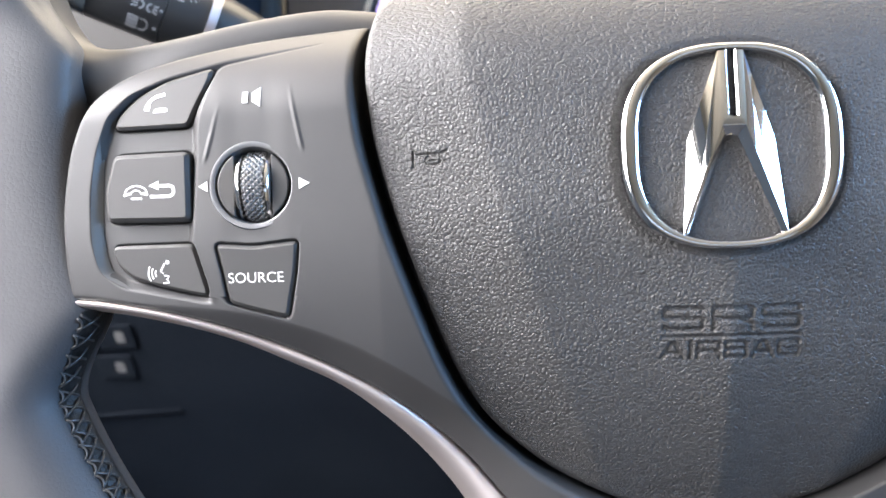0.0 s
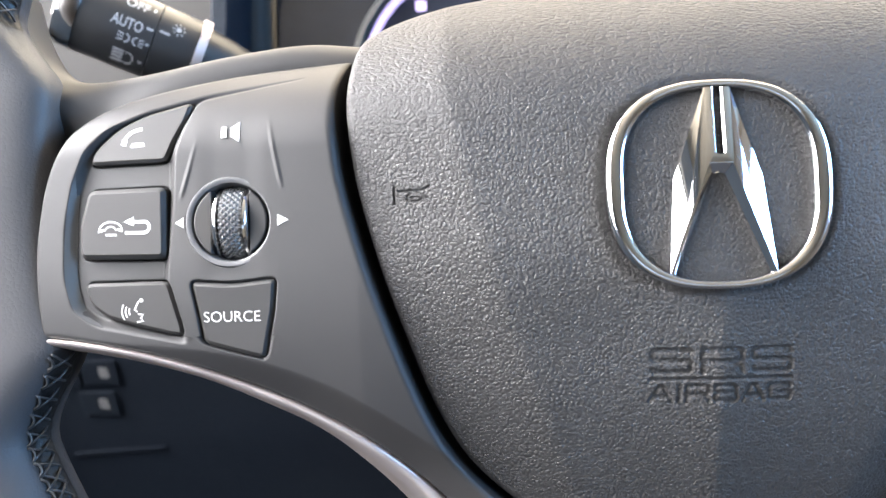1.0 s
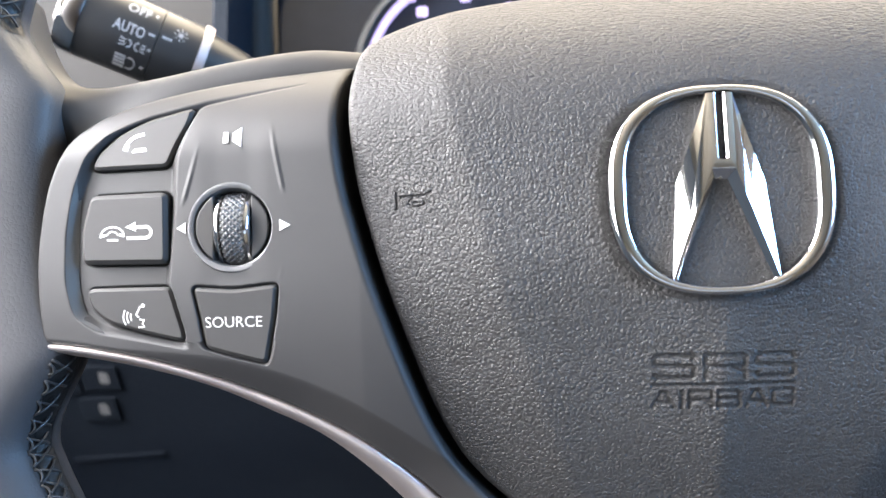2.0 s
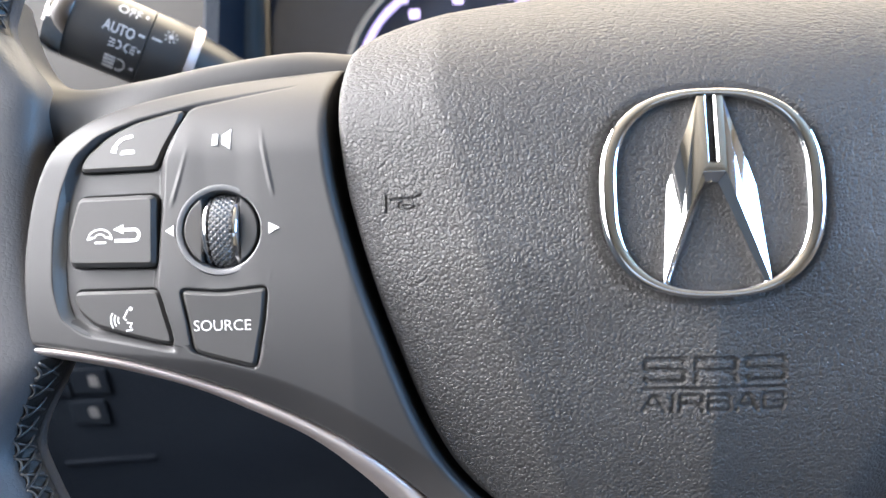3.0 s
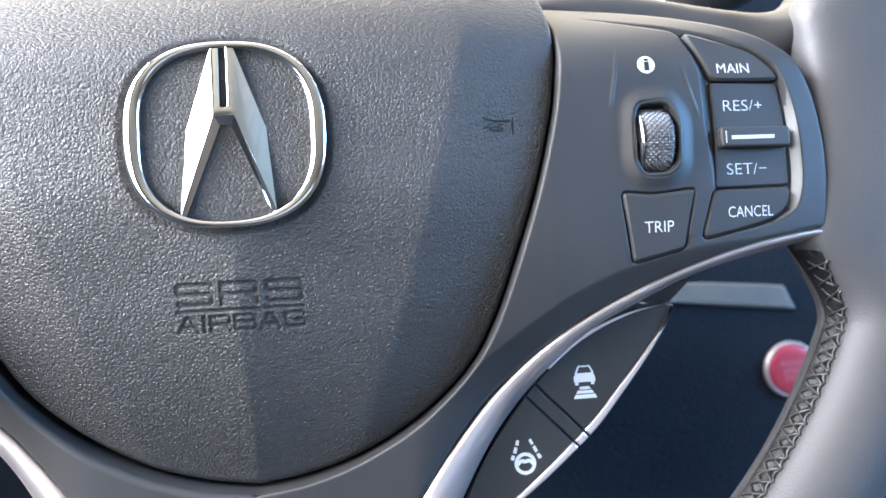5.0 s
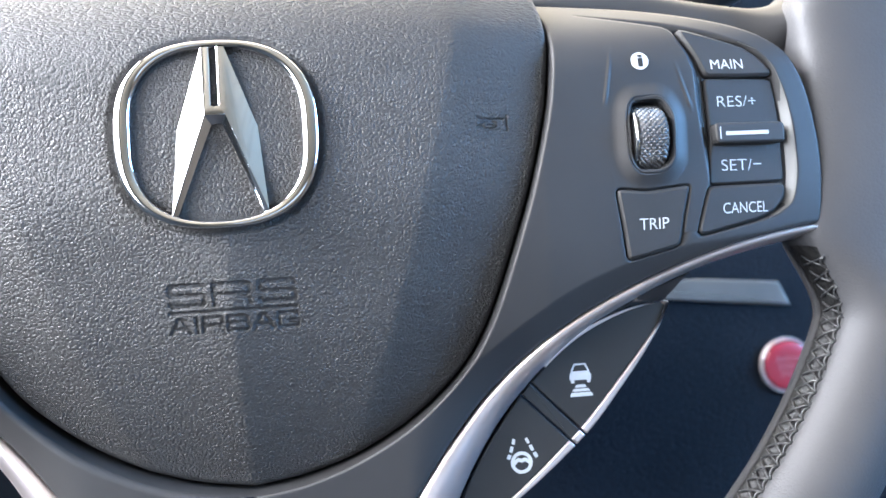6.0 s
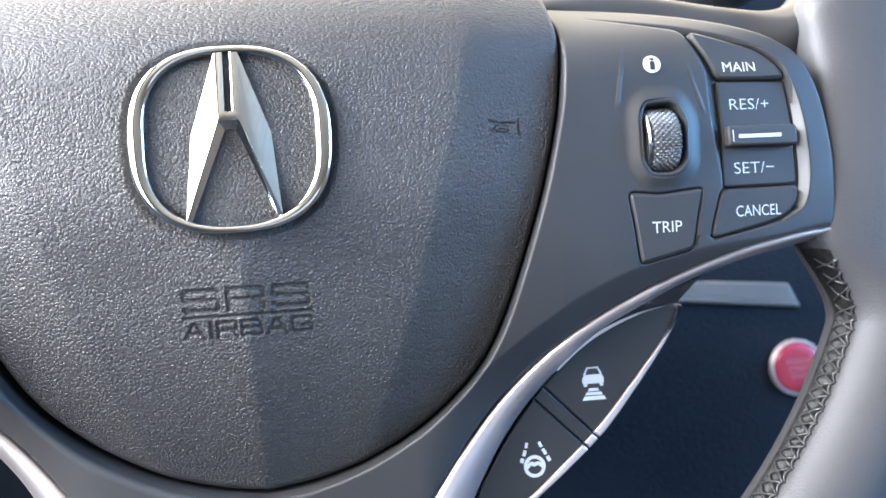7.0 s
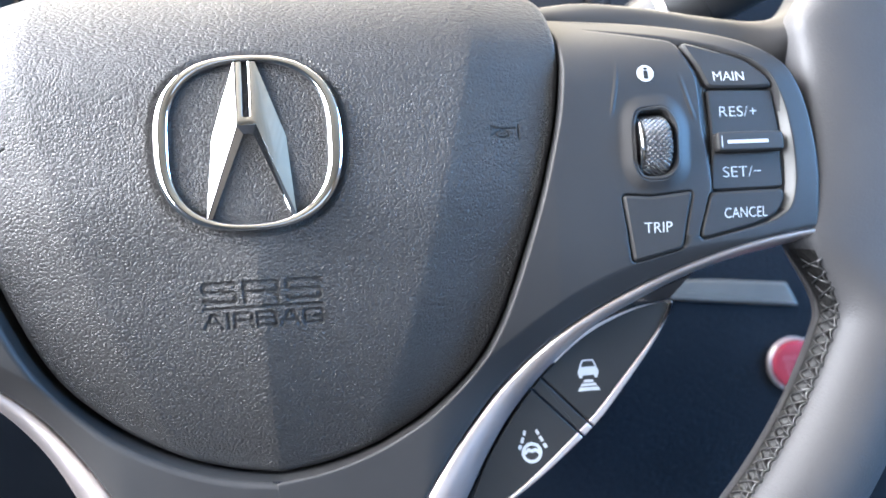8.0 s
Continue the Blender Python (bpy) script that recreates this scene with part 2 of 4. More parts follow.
def plate_mesh(name, outline, top, height, bevel, steps=3, dish=0.0):
    """A plate over an outline of the wheel frame. top: a height w or a function of u, v; the rim is rounded by bevel."""
    at = top if callable(top) else (lambda u, v: top + 0 * u)
    p = np.array(outline, float)
    if area(p) < 0:
        p = p[::-1]
    rings = [(p, -height)]
    if steps == 0:
        # a flat shoulder with softened edges
        deep = 0.85 * bevel
        rings += [(unfolded(p, inset(p, d * bevel)), -e * deep) for d, e in ((0.0, 1.12), (0.06, 1.0), (0.12, 0.92), (0.82, 0.12), (0.9, 0.04), (1.0, 0.0))]
    for k in range(steps + 1 if steps else 0):
        a = math.pi / 2 * k / steps
        rings.append((inset(p, bevel * (1 - math.cos(a))), -bevel * (1 - math.sin(a))))
    if dish:
        rings.append((inset(p, bevel + 1.0), -dish))
    verts, faces, n = [], [], len(p)
    for q, drop in rings:
        for (u, v), w in zip(q, at(q[:, 0], q[:, 1])):
            verts.append(P(u, v, w + drop))
    for k in range(len(rings) - 1):
        for i in range(n):
            j = (i + 1) % n
            faces.append((k * n + i, k * n + j, (k + 1) * n + j, (k + 1) * n + i))
    faces.append(tuple(range((len(rings) - 1) * n, len(rings) * n)))
    faces.append(tuple(reversed(range(n))))
    return mesh_of(name, verts, faces)


def plate(name, outline, top, height, bevel, mat, parent, label="", steps=3, dish=0.0):
    ob = link(name, plate_mesh(name, outline, top, height, bevel, steps, dish), mat, parent, label)
    for face in ob.data.polygons[-2:]:
        face.use_smooth = False
    return ob


def letters(body, weight=0.0):
    """Flat triangles of a word in the built-in font: 2D points in a unit box, and triples of them."""
    curve = bpy.data.curves.new("letters", "FONT")
    curve.body, curve.offset, curve.resolution_u = body, weight, 4
    ob = new("letters", curve)
    got = bpy.data.meshes.new_from_object(ob.evaluated_get(bpy.context.evaluated_depsgraph_get()))
    bpy.data.objects.remove(ob)
    bpy.data.curves.remove(curve)
    got.calc_loop_triangles()
    p = np.array([x.co[:2] for x in got.vertices])
    tri = np.array([t.vertices[:] for t in got.loop_triangles])
    bpy.data.meshes.remove(got)
    return (p - p.min(0)) / (p.max(0) - p.min(0)), tri


def boxed(p, left, right, low, high, slope=0.0):
    u, v = left + p[:, 0] * (right - left), low + p[:, 1] * (high - low)
    return np.stack([u, v + slope * (u - left)], 1)


def print_mesh(name, shapes, top, lift=0.06):
    """Printed marks, a film a few hundredths thick on a surface. shapes: outlines, or (points, triangles)."""
    at = top if callable(top) else (lambda u, v: top + 0 * u)
    verts, faces = [], []
    for shape in shapes:
        base = len(verts)
        if isinstance(shape, tuple):
            p, tri = shape
            verts += [P(u, v, w + lift) for (u, v), w in zip(p, at(p[:, 0], p[:, 1]))]
            faces += [tuple(base + i for i in t) for t in tri]
        else:
            p = np.array(shape, float)
            p = p if area(p) > 0 else p[::-1]
            n, w = len(p), at(p[:, 0], p[:, 1])
            verts += [P(a, b, c + lift) for (a, b), c in zip(p, w)] + [P(a, b, c - 0.1) for (a, b), c in zip(p, w)]
            faces.append(tuple(range(base, base + n)))
            faces += [(base + i, base + n + i, base + n + (i + 1) % n, base + (i + 1) % n) for i in range(n)]
    return mesh_of(name, verts, faces)


def printed(name, shapes, top, parent, mat=None, label="", lift=0.06):
    return link(name, print_mesh(name, shapes, top, lift), mat or WHITE, parent, label)


def stroke(pts, wide):
    """An outline round an open line."""
    p = np.array(pts, float)
    d = np.gradient(p, axis=0)
    d /= np.linalg.norm(d, axis=1, keepdims=True)
    n = np.stack([-d[:, 1], d[:, 0]], 1) * wide / 2
    return np.concatenate([p + n, (p - n)[::-1]])


def arc(cu, cv, r, a0, a1, n=14, squash=1.0):
    a = np.radians(np.linspace(a0, a1, n))
    return np.stack([cu + r * np.cos(a), cv + squash * r * np.sin(a)], 1)


def mirror(p):
    return np.array(p, float) * (-1, 1)


def distance(u, v, line, closed=True):
    """How far the places u, v lie from a line."""
    a = np.array(line, float)
    b = np.roll(a, -1, 0) if closed else a[1:]
    a = a if closed else a[:-1]
    best = np.full(u.shape, 1e9)
    for (au, av), (bu, bv) in zip(a, b):
        eu, ev = bu - au, bv - av
        k = np.clip(((u - au) * eu + (v - av) * ev) / max(eu * eu + ev * ev, 1e-12), 0, 1)
        best = np.minimum(best, np.hypot(u - au - k * eu, v - av - k * ev))
    return best


def inside(u, v, line):
    a = np.array(line, float)
    b, odd = np.roll(a, -1, 0), np.zeros(u.shape, bool)
    for (au, av), (bu, bv) in zip(a, b):
        if av != bv:
            odd ^= ((av > v) != (bv > v)) & (u < au + (v - av) * (bu - au) / (bv - av))
    return odd


def signed(u, v, line):
    d = distance(u, v, line)
    return np.where(inside(u, v, line), d, -d)


def step(x):
    x = np.clip(x, 0, 1)
    return x * x * (3 - 2 * x)


# ---- steering wheel ----
wheel = new("steering_wheel")
wheel.matrix_world = HUB
tagged(wheel, "black leather-wrapped steering wheel with satin metal trim on its column", "steering wheel")

# outline of the airbag pad's right half, from the top's middle down to the point at the bottom
PAD_HALF = np.concatenate([
    spline([(0, 57.5), (25, 56.0), (46, 52.6), (62, 48.8), (73.4, 44.7), (80.8, 39.6), (83.4, 31.2), (84.2, 22), (83.4, 12), (81.8, 2), (77.2, -15), (71.8, -31.2),
            (66.2, -46.4), (62.4, -54.4), (57.6, -61.6), (50.5, -68.7), (40.4, -76.2), (26.8, -83), (13, -87.2), (0, -89)], 8)])
PAD_HALF[:, 1] += 0.05 * np.minimum(PAD_HALF[:, 1] + 50, 0)
# the pad sits a little to the right in its seat
PAD_SEAT = np.concatenate([PAD_HALF, mirror(PAD_HALF[1:-1][::-1])])
PAD_LEFT = 0.981
PAD_LINE = np.where(PAD_SEAT[:, :1] < 0, PAD_SEAT * (PAD_LEFT, 1), PAD_SEAT)


def half_width(half, v):
    """The half width of an outline that is told from top to bottom, at height v."""
    order = np.argsort(half[:, 1], kind="stable")
    return np.interp(v, half[order, 1], half[order, 0])


EMBLEM_AT, EMBLEM_HALF = (-0.3, -0.5), (24.2, 22.7)


def emblem_line(grow=0.0, n=72, power=2.55):
    a = np.linspace(0, 2 * np.pi, n, endpoint=False)
    c, s = np.cos(a), np.sin(a)
    r = (np.abs(c) ** power + np.abs(s) ** power) ** (-1 / power)
    return np.stack([EMBLEM_AT[0] + (EMBLEM_HALF[0] + grow) * r * c, EMBLEM_AT[1] + (EMBLEM_HALF[1] + grow) * r * s], 1)


def pad_face(u, v):
    """The pad's moulded face: a keel below the emblem, a facet on each side, and a top that rolls away."""
    a = np.abs(u)
    keel = np.sqrt(a * a + 0.4) * (0.022 + 0.15 * step((-v - 12) / 26) * np.exp(-a / 32))
    crease = 53.5 + 0.255 * np.minimum(v, 25) - 0.0008 * v * v
    over = a - crease
    facet = 0.225 * 0.5 * (over + np.sqrt(over * over + 0.2))
    roll = np.maximum(v - 14, 0)
    low = np.minimum(v + 8, 0)
    return -keel - facet - 0.019 * roll**3 / (roll + 7) - 0.0036 * low**2 - 0.00012 * a * a


BLOCK = {
    "S": [[(1, 0.86), (0.94, 1), (0.06, 1), (0, 0.9), (0, 0.62), (0.06, 0.52), (0.94, 0.5), (1, 0.4), (1, 0.1), (0.94, 0), (0.06, 0), (0, 0.12)]],
    "R": [[(0, 0), (0, 1), (0.92, 1), (1, 0.9), (1, 0.58), (0.92, 0.46), (0, 0.46)], [(0.5, 0.46), (0.86, 0.36), (1, 0.2), (1, 0)]],
    "A": [[(0, 0), (0.42, 1), (0.58, 1), (1, 0)], [(0.18, 0.32), (0.82, 0.32)]],
    "I": [[(0.5, 0), (0.5, 1)]],
    "B": [[(0, 0), (0, 1), (0.86, 1), (0.95, 0.9), (0.95, 0.64), (0.86, 0.53), (0, 0.53)], [(0.86, 0.53), (1, 0.4), (1, 0.1), (0.9, 0), (0, 0)]],
    "G": [[(1, 0.84), (0.92, 1), (0.08, 1), (0, 0.88), (0, 0.12), (0.08, 0), (0.92, 0), (1, 0.12), (1, 0.46), (0.55, 0.46)]]}


def block_word(body, left, right, low, high):
    """The strokes of a word in wide square letters."""
    wide = [0.12 if c == "I" else 1.0 for c in body]
    gap = 0.3
    scale = (right - left) / (sum(wide) + gap * (len(body) - 1))
    at, out = left, []
    for c, k in zip(body, wide):
        out += [[(at + x * k * scale, low + y * (high - low)) for x, y in line] for line in BLOCK[c]]
        at += (k + gap) * scale
    return out


def airbag_pad():
    def spread(stops):
        out = [np.linspace(a, b, n, endpoint=False) for (a, n), (b, _) in zip(stops, stops[1:])]
        return np.concatenate(out + [[stops[-1][0]]])

    half = spread([(0, 118), (0.26, 58), (0.76, 84), (0.90, 20), (0.96, 26), (1.0, 0)])
    x = np.concatenate([-half[:0:-1], half])
    rows = spread([(-90.95, 16), (-86, 12), (-80, 45), (-50, 112), (-33, 22), (-23, 22), (-5, 78), (5, 24), (23, 34), (44, 20), (55, 14), (57.5, 0)])
    v = np.repeat(rows[:, None], len(x), 1)
    u = x[None] * half_width(PAD_HALF, rows)[:, None]
    u = np.where(u < 0, u * PAD_LEFT, u)
    w = pad_face(u, v)
    # lettering pressed into the face
    mask = np.zeros(u.shape)
    near = (np.abs(u) < 18) & (v > -50) & (v < -33)
    pu, pv, hit = u[near], v[near], np.zeros(near.sum(), bool)
    for body, left, right, low, high, thick in (("SRS", -15.4, 15.8, -41.9, -35.9, 1.1), ("AIRBAG", -15.6, 16.0, -48.4, -44.1, 0.85)):
        for line in block_word(body, left + thick / 2, right - thick / 2, low + thick / 2, high - thick / 2):
            hit |= distance(pu, pv, line, False) < thick / 2
    hit |= (np.abs(pu - 0.1) < 15.7) & (np.abs(pv + 43.0) < 0.36)
    mask[near] = hit
    for side in (-1, 1):
        box = (side * u > 60) & (side * u < 75) & (np.abs(v) < 6)
        bu, bv = side * u[box], v[box]
        marks = [[(71.2, 1.9), (71.2, -1.9)], spline([(70.2, 1.0), (67.0, 0.95), (64.9, 1.1), (63.2, 1.6)], 5).tolist(), arc(66.5, -0.5, 1.9, 20, 340, 16, 0.52).tolist(),
                 [(68.2, -0.2), (66.8, 0.9)], [(67.2, -0.5), (65.9, -0.5)], [(64.6, -0.4), (63.4, -0.9)]]
        mask[box] = np.minimum.reduce([distance(bu, bv, m, False) for m in marks]) < 0.24
    for _ in range(2):
        mask[1:-1, 1:-1] = (4 * mask[1:-1, 1:-1] + mask[:-2, 1:-1] + mask[2:, 1:-1] + mask[1:-1, :-2] + mask[1:-1, 2:]) / 8
    w -= 0.5 * mask
    # a moat for the emblem, and the rounded edge
    ring = distance(u, v, emblem_line(-1.2))
    within = inside(u, v, emblem_line(-1.2))
    w -= np.where(within, 0.5 * step((2.4 - ring) / 1.2), 1.2 * step((3.0 - ring) / 1.1))
    edge = distance(u, v, PAD_LINE)
    r = 1.9
    w -= r - np.sqrt(np.maximum(r * r - np.maximum(r - edge, 0) ** 2, 0)) + 5 * step((0.3 - edge) / 0.3)
    ob = wheel_grid("airbag_pad", u, v, w, PAD, wheel, "black grained vinyl airbag cover with pressed lettering")
    # the skirt that goes down behind the edge
    n = len(PAD_LINE)
    top = pad_face(PAD_LINE[:, 0], PAD_LINE[:, 1]) - r - 5
    lines = [(PAD_LINE, top), (PAD_LINE, top - 12), (inset(PAD_LINE, -3.5), top - 18)]
    wheel_grid("skirt", np.stack([q[:, 0] for q, _ in lines]), np.stack([q[:, 1] for q, _ in lines]), np.stack([d for _, d in lines]), DARK, ob, wrap=True)
    return ob


pad = airbag_pad()


def emblem():
    thing = new("emblem")
    thing.parent = wheel
    tagged(thing, "chrome badge with a squared ring and two tapering legs")
    line = emblem_line(0, 240)
    q = line - np.array(EMBLEM_AT)
    a = np.arctan2(q[:, 1], q[:, 0])
    wide = 1.8 + 2.3 * np.cos(a) ** 2
    out = np.stack([np.cos(a), np.sin(a)], 1)
    U, V, W = [], [], []
    for k, w in ((0.0, -2.5), (0.0, 0.5), (0.03, 1.0), (0.1, 1.4), (0.25, 1.75), (0.45, 1.9), (0.65, 1.85), (0.85, 1.55), (0.95, 1.15), (1.0, 0.5), (1.0, -2.5)):
        p = line - out * (k * wide)[:, None]
        U.append(p[:, 0]), V.append(p[:, 1]), W.append((0.78 * w if w > 0 else w) + 0 * a)
    wheel_grid("ring", np.array(U), np.array(V), np.array(W), CHROME, thing, "polished chrome ring", 50, wrap=True)
    # one leg: flat facets from the top to the knee, the crossbar and the foot
    pts = {"top": (-2.9, 20.3, 1.6), "knee": (-9.7, 0.9, -0.15), "foot": (-11.5, -19.7, 1.2), "ridge": (-7.5, -8.0, 1.75),
           "lip": (-1.35, 20.3, 1.9), "slot": (-1.0, 20.3, 1.6), "lip_end": (-1.35, 6.0, 2.8), "slot_end": (-1.0, 5.8, 2.5), "bar": (-0.2, 5.8, 2.5), "bar_top": (-0.2, 5.5, 2.8),
           "bar_low": (-0.2, 3.7, 2.8), "corner": (-2.7, 3.7, 2.8), "crotch": (-0.2, 1.9, 0.6), "inner": (-1.5, 1.7, 0.6), "toe": (-10.3, -19.8, 0.6)}
    faces_ = [("knee", "foot", "ridge"), ("knee", "ridge", "top"), ("top", "ridge", "corner"), ("ridge", "foot", "corner"), ("top", "corner", "lip_end", "lip"),
              ("lip", "lip_end", "slot_end", "slot"), ("lip_end", "corner", "bar_low", "bar_top"), ("lip_end", "bar_top", "bar", "slot_end"),
              ("corner", "foot", "toe", "inner"), ("corner", "inner", "crotch", "bar_low")]
    walls = ["top", "knee", "foot", "toe", "inner", "crotch"]
    for side in (1, -1):
        bm = bmesh.new()
        vert = {k: bm.verts.new(P(-0.2 + side * (q[0] + 0.2), q[1], q[2])) for k, q in pts.items()}
        foot = {k: bm.verts.new(P(-0.2 + side * (pts[k][0] + 0.2), pts[k][1], -3.5)) for k in walls + ["slot", "slot_end", "bar"]}
        facets = {bm.faces.new([vert[k] for k in f]) for f in faces_}
        for chain in (walls, ["slot", "slot_end", "bar"]):
            for k, j in zip(chain, chain[1:]):
                bm.faces.new([vert[k], vert[j], foot[j], foot[k]])
        bmesh.ops.recalc_face_normals(bm, faces=bm.faces)
        ridges = [e for e in bm.edges if len(facets & set(e.link_faces)) == 2 and e.calc_face_angle() > 0.15]
        bmesh.ops.bevel(bm, geom=ridges, offset=0.12 * UNIT, segments=2, affect="EDGES", profile=0.5)
        me = bpy.data.meshes.new("leg")
        bm.to_mesh(me)
        bm.free()
        link("leg", me, CHROME, thing, "faceted polished chrome leg", 26)
    return thing


emblem()

# outline of the spoke cover's right half: top edge, outer end, edge along the trim
ARM_HALF = np.concatenate([
    spline([(0, 40.5), (40, 40.0), (70, 38.6), (88, 36.8), (104, 35), (117, 32.8), (131, 29.3), (141, 25.6), (147, 21.8), (152, 16.6), (156.6, 6.4), (159, -7), (159.2, -18), (158.4, -29)], 6),
    spline([(157.6, -30.6), (149, -31.6), (133, -34.6), (116, -39.5), (99, -46.3), (82, -55.6), (65, -69.2), (56, -78.8), (48, -88.8), (41, -99), (35, -112), (31, -128)], 6)])


CREASE = spline([(30, -84), (40, -75), (60, -60.5), (75, -49.8), (88, -42.4), (103, -36.8), (120, -33.4), (150, -31), (170, -30)], 8)


def arm_face(u, v):
    """The smooth face of the spoke cover before anything is let into it."""
    a = np.abs(u)
    out = np.maximum(a - 60, 0)
    top, low = np.maximum(v - 12, 0), np.minimum(v + 12, 0)
    w = -5.0 - 0.03 * np.maximum(out - 20, 0) * 2.0 - 0.0009 * np.maximum(out - 45, 0) ** 2 - 0.0305 * top**2 - 0.0032 * low**2 * (v > -60)
    under = np.maximum(-60 - v, 0)
    deep = -5.0 - 0.0032 * 48**2 - 0.09 * under - 1.3 * (1 - np.exp(-under / 6))
    w = np.where(v > -60, w, deep - 0.03 * np.maximum(out - 20, 0) * 2.0)
    # below the crease that runs from the lowest key to the pad the face turns away
    line = np.interp(a, CREASE[:, 0], CREASE[:, 1])
    fall = np.maximum(line - v, 0)
    return w - 0.5 * (np.sqrt(fall * fall + 1.2) - 1.1) * step((a - 40) / 30)


# the key fields (right side; mirrored for the left): well, keys
WELL = rounded([(93, 31.2), (117, 27.3), (131, 23.6), (140.5, 19.4), (146, 14), (149.3, 6), (151.2, -4), (151.5, -16), (149.6, -24), (144, -28), (121, -32.6), (125, -18), (123.2, 1), (122.8, 12), (118.5, 25.2)], 2.0)
KEY_TOP = [(144.9, 10.5), (143.6, 14.5), (138.5, 19.2), (131.3, 22.4), (119.6, 25.0), (120.6, 21.2), (123.7, 15.1), (125.4, 10.5)]
KEY_MID = [(144.8, 4.4), (125.2, 4.4), (125.2, -12.5), (147.0, -12.0), (147.2, -4.3)]
KEY_LOW = [(146.3, -17.7), (125.0, -17.7), (121.2, -31.0), (132.1, -28.5), (140.8, -26.0), (145.3, -22.4)]
KEY_SOURCE = [(119.4, -18.0), (109.6, -18.8), (99.0, -17.8), (99.8, -25.2), (102.2, -36.3), (110.1, -34.3), (116.7, -32.4), (118.0, -24.6)]
R_MAIN = [(119.6, 25.0), (129.4, 22.2), (139.3, 19.0), (144.7, 14.8), (146.6, 10.6), (136.9, 10.4), (126.4, 10.6), (124.3, 16.4)]
R_ROCKER = [(126.2, 10.2), (146.4, 10.0), (147.6, 0), (147.8, -18.2), (125.4, -18.4), (126.8, -5)]
R_CANCEL = [(124.6, -19.0), (147.4, -18.8), (147.0, -23.1), (144.0, -26.4), (138.5, -28.5), (120.6, -32.2)]
R_TRIP = [(98.8, -18.6), (107.3, -19.5), (119.3, -18.4), (117.6, -25.5), (115.9, -34.2), (101.4, -37.4)]
DIAL_AT, DIAL_R = (-109.5, -4.5), 10.0
SLOT = rounded([(104.6, 4.2), (112.4, 4.6), (115.2, 0), (114.6, -11.5), (111.6, -14.2), (105.2, -14.2), (103.4, -10.5), (103.5, 0.5)], 2.2)
LEFT_KEYS = [mirror(rounded(k, r)) for k, r in ((KEY_TOP, (2, 2, 2, 2, 3.4, 2, 2, 1.6)), (KEY_MID, 1.9), (KEY_LOW, (2, 1.8, 2.8, 2, 2, 2)), (KEY_SOURCE, 1.6))]
RIGHT_KEYS = [rounded(k, r) for k, r in ((R_MAIN, (3.4, 2, 2, 2, 1.8, 2, 1.8, 2)), (R_ROCKER, 1.4), (R_CANCEL, (1.8, 1.8, 2, 2, 2, 3.2)), (R_TRIP, 1.6))]
DIAL_LINE = arc(DIAL_AT[0], DIAL_AT[1], DIAL_R, 0, 352, 45)


def well_floor(u, v):
    return arm_face(u, v) - 2.4


# the seam round the pad is a little wider on its left
SEAM_LINE = inset(PAD_SEAT, -0.75) - (0.3, 0)


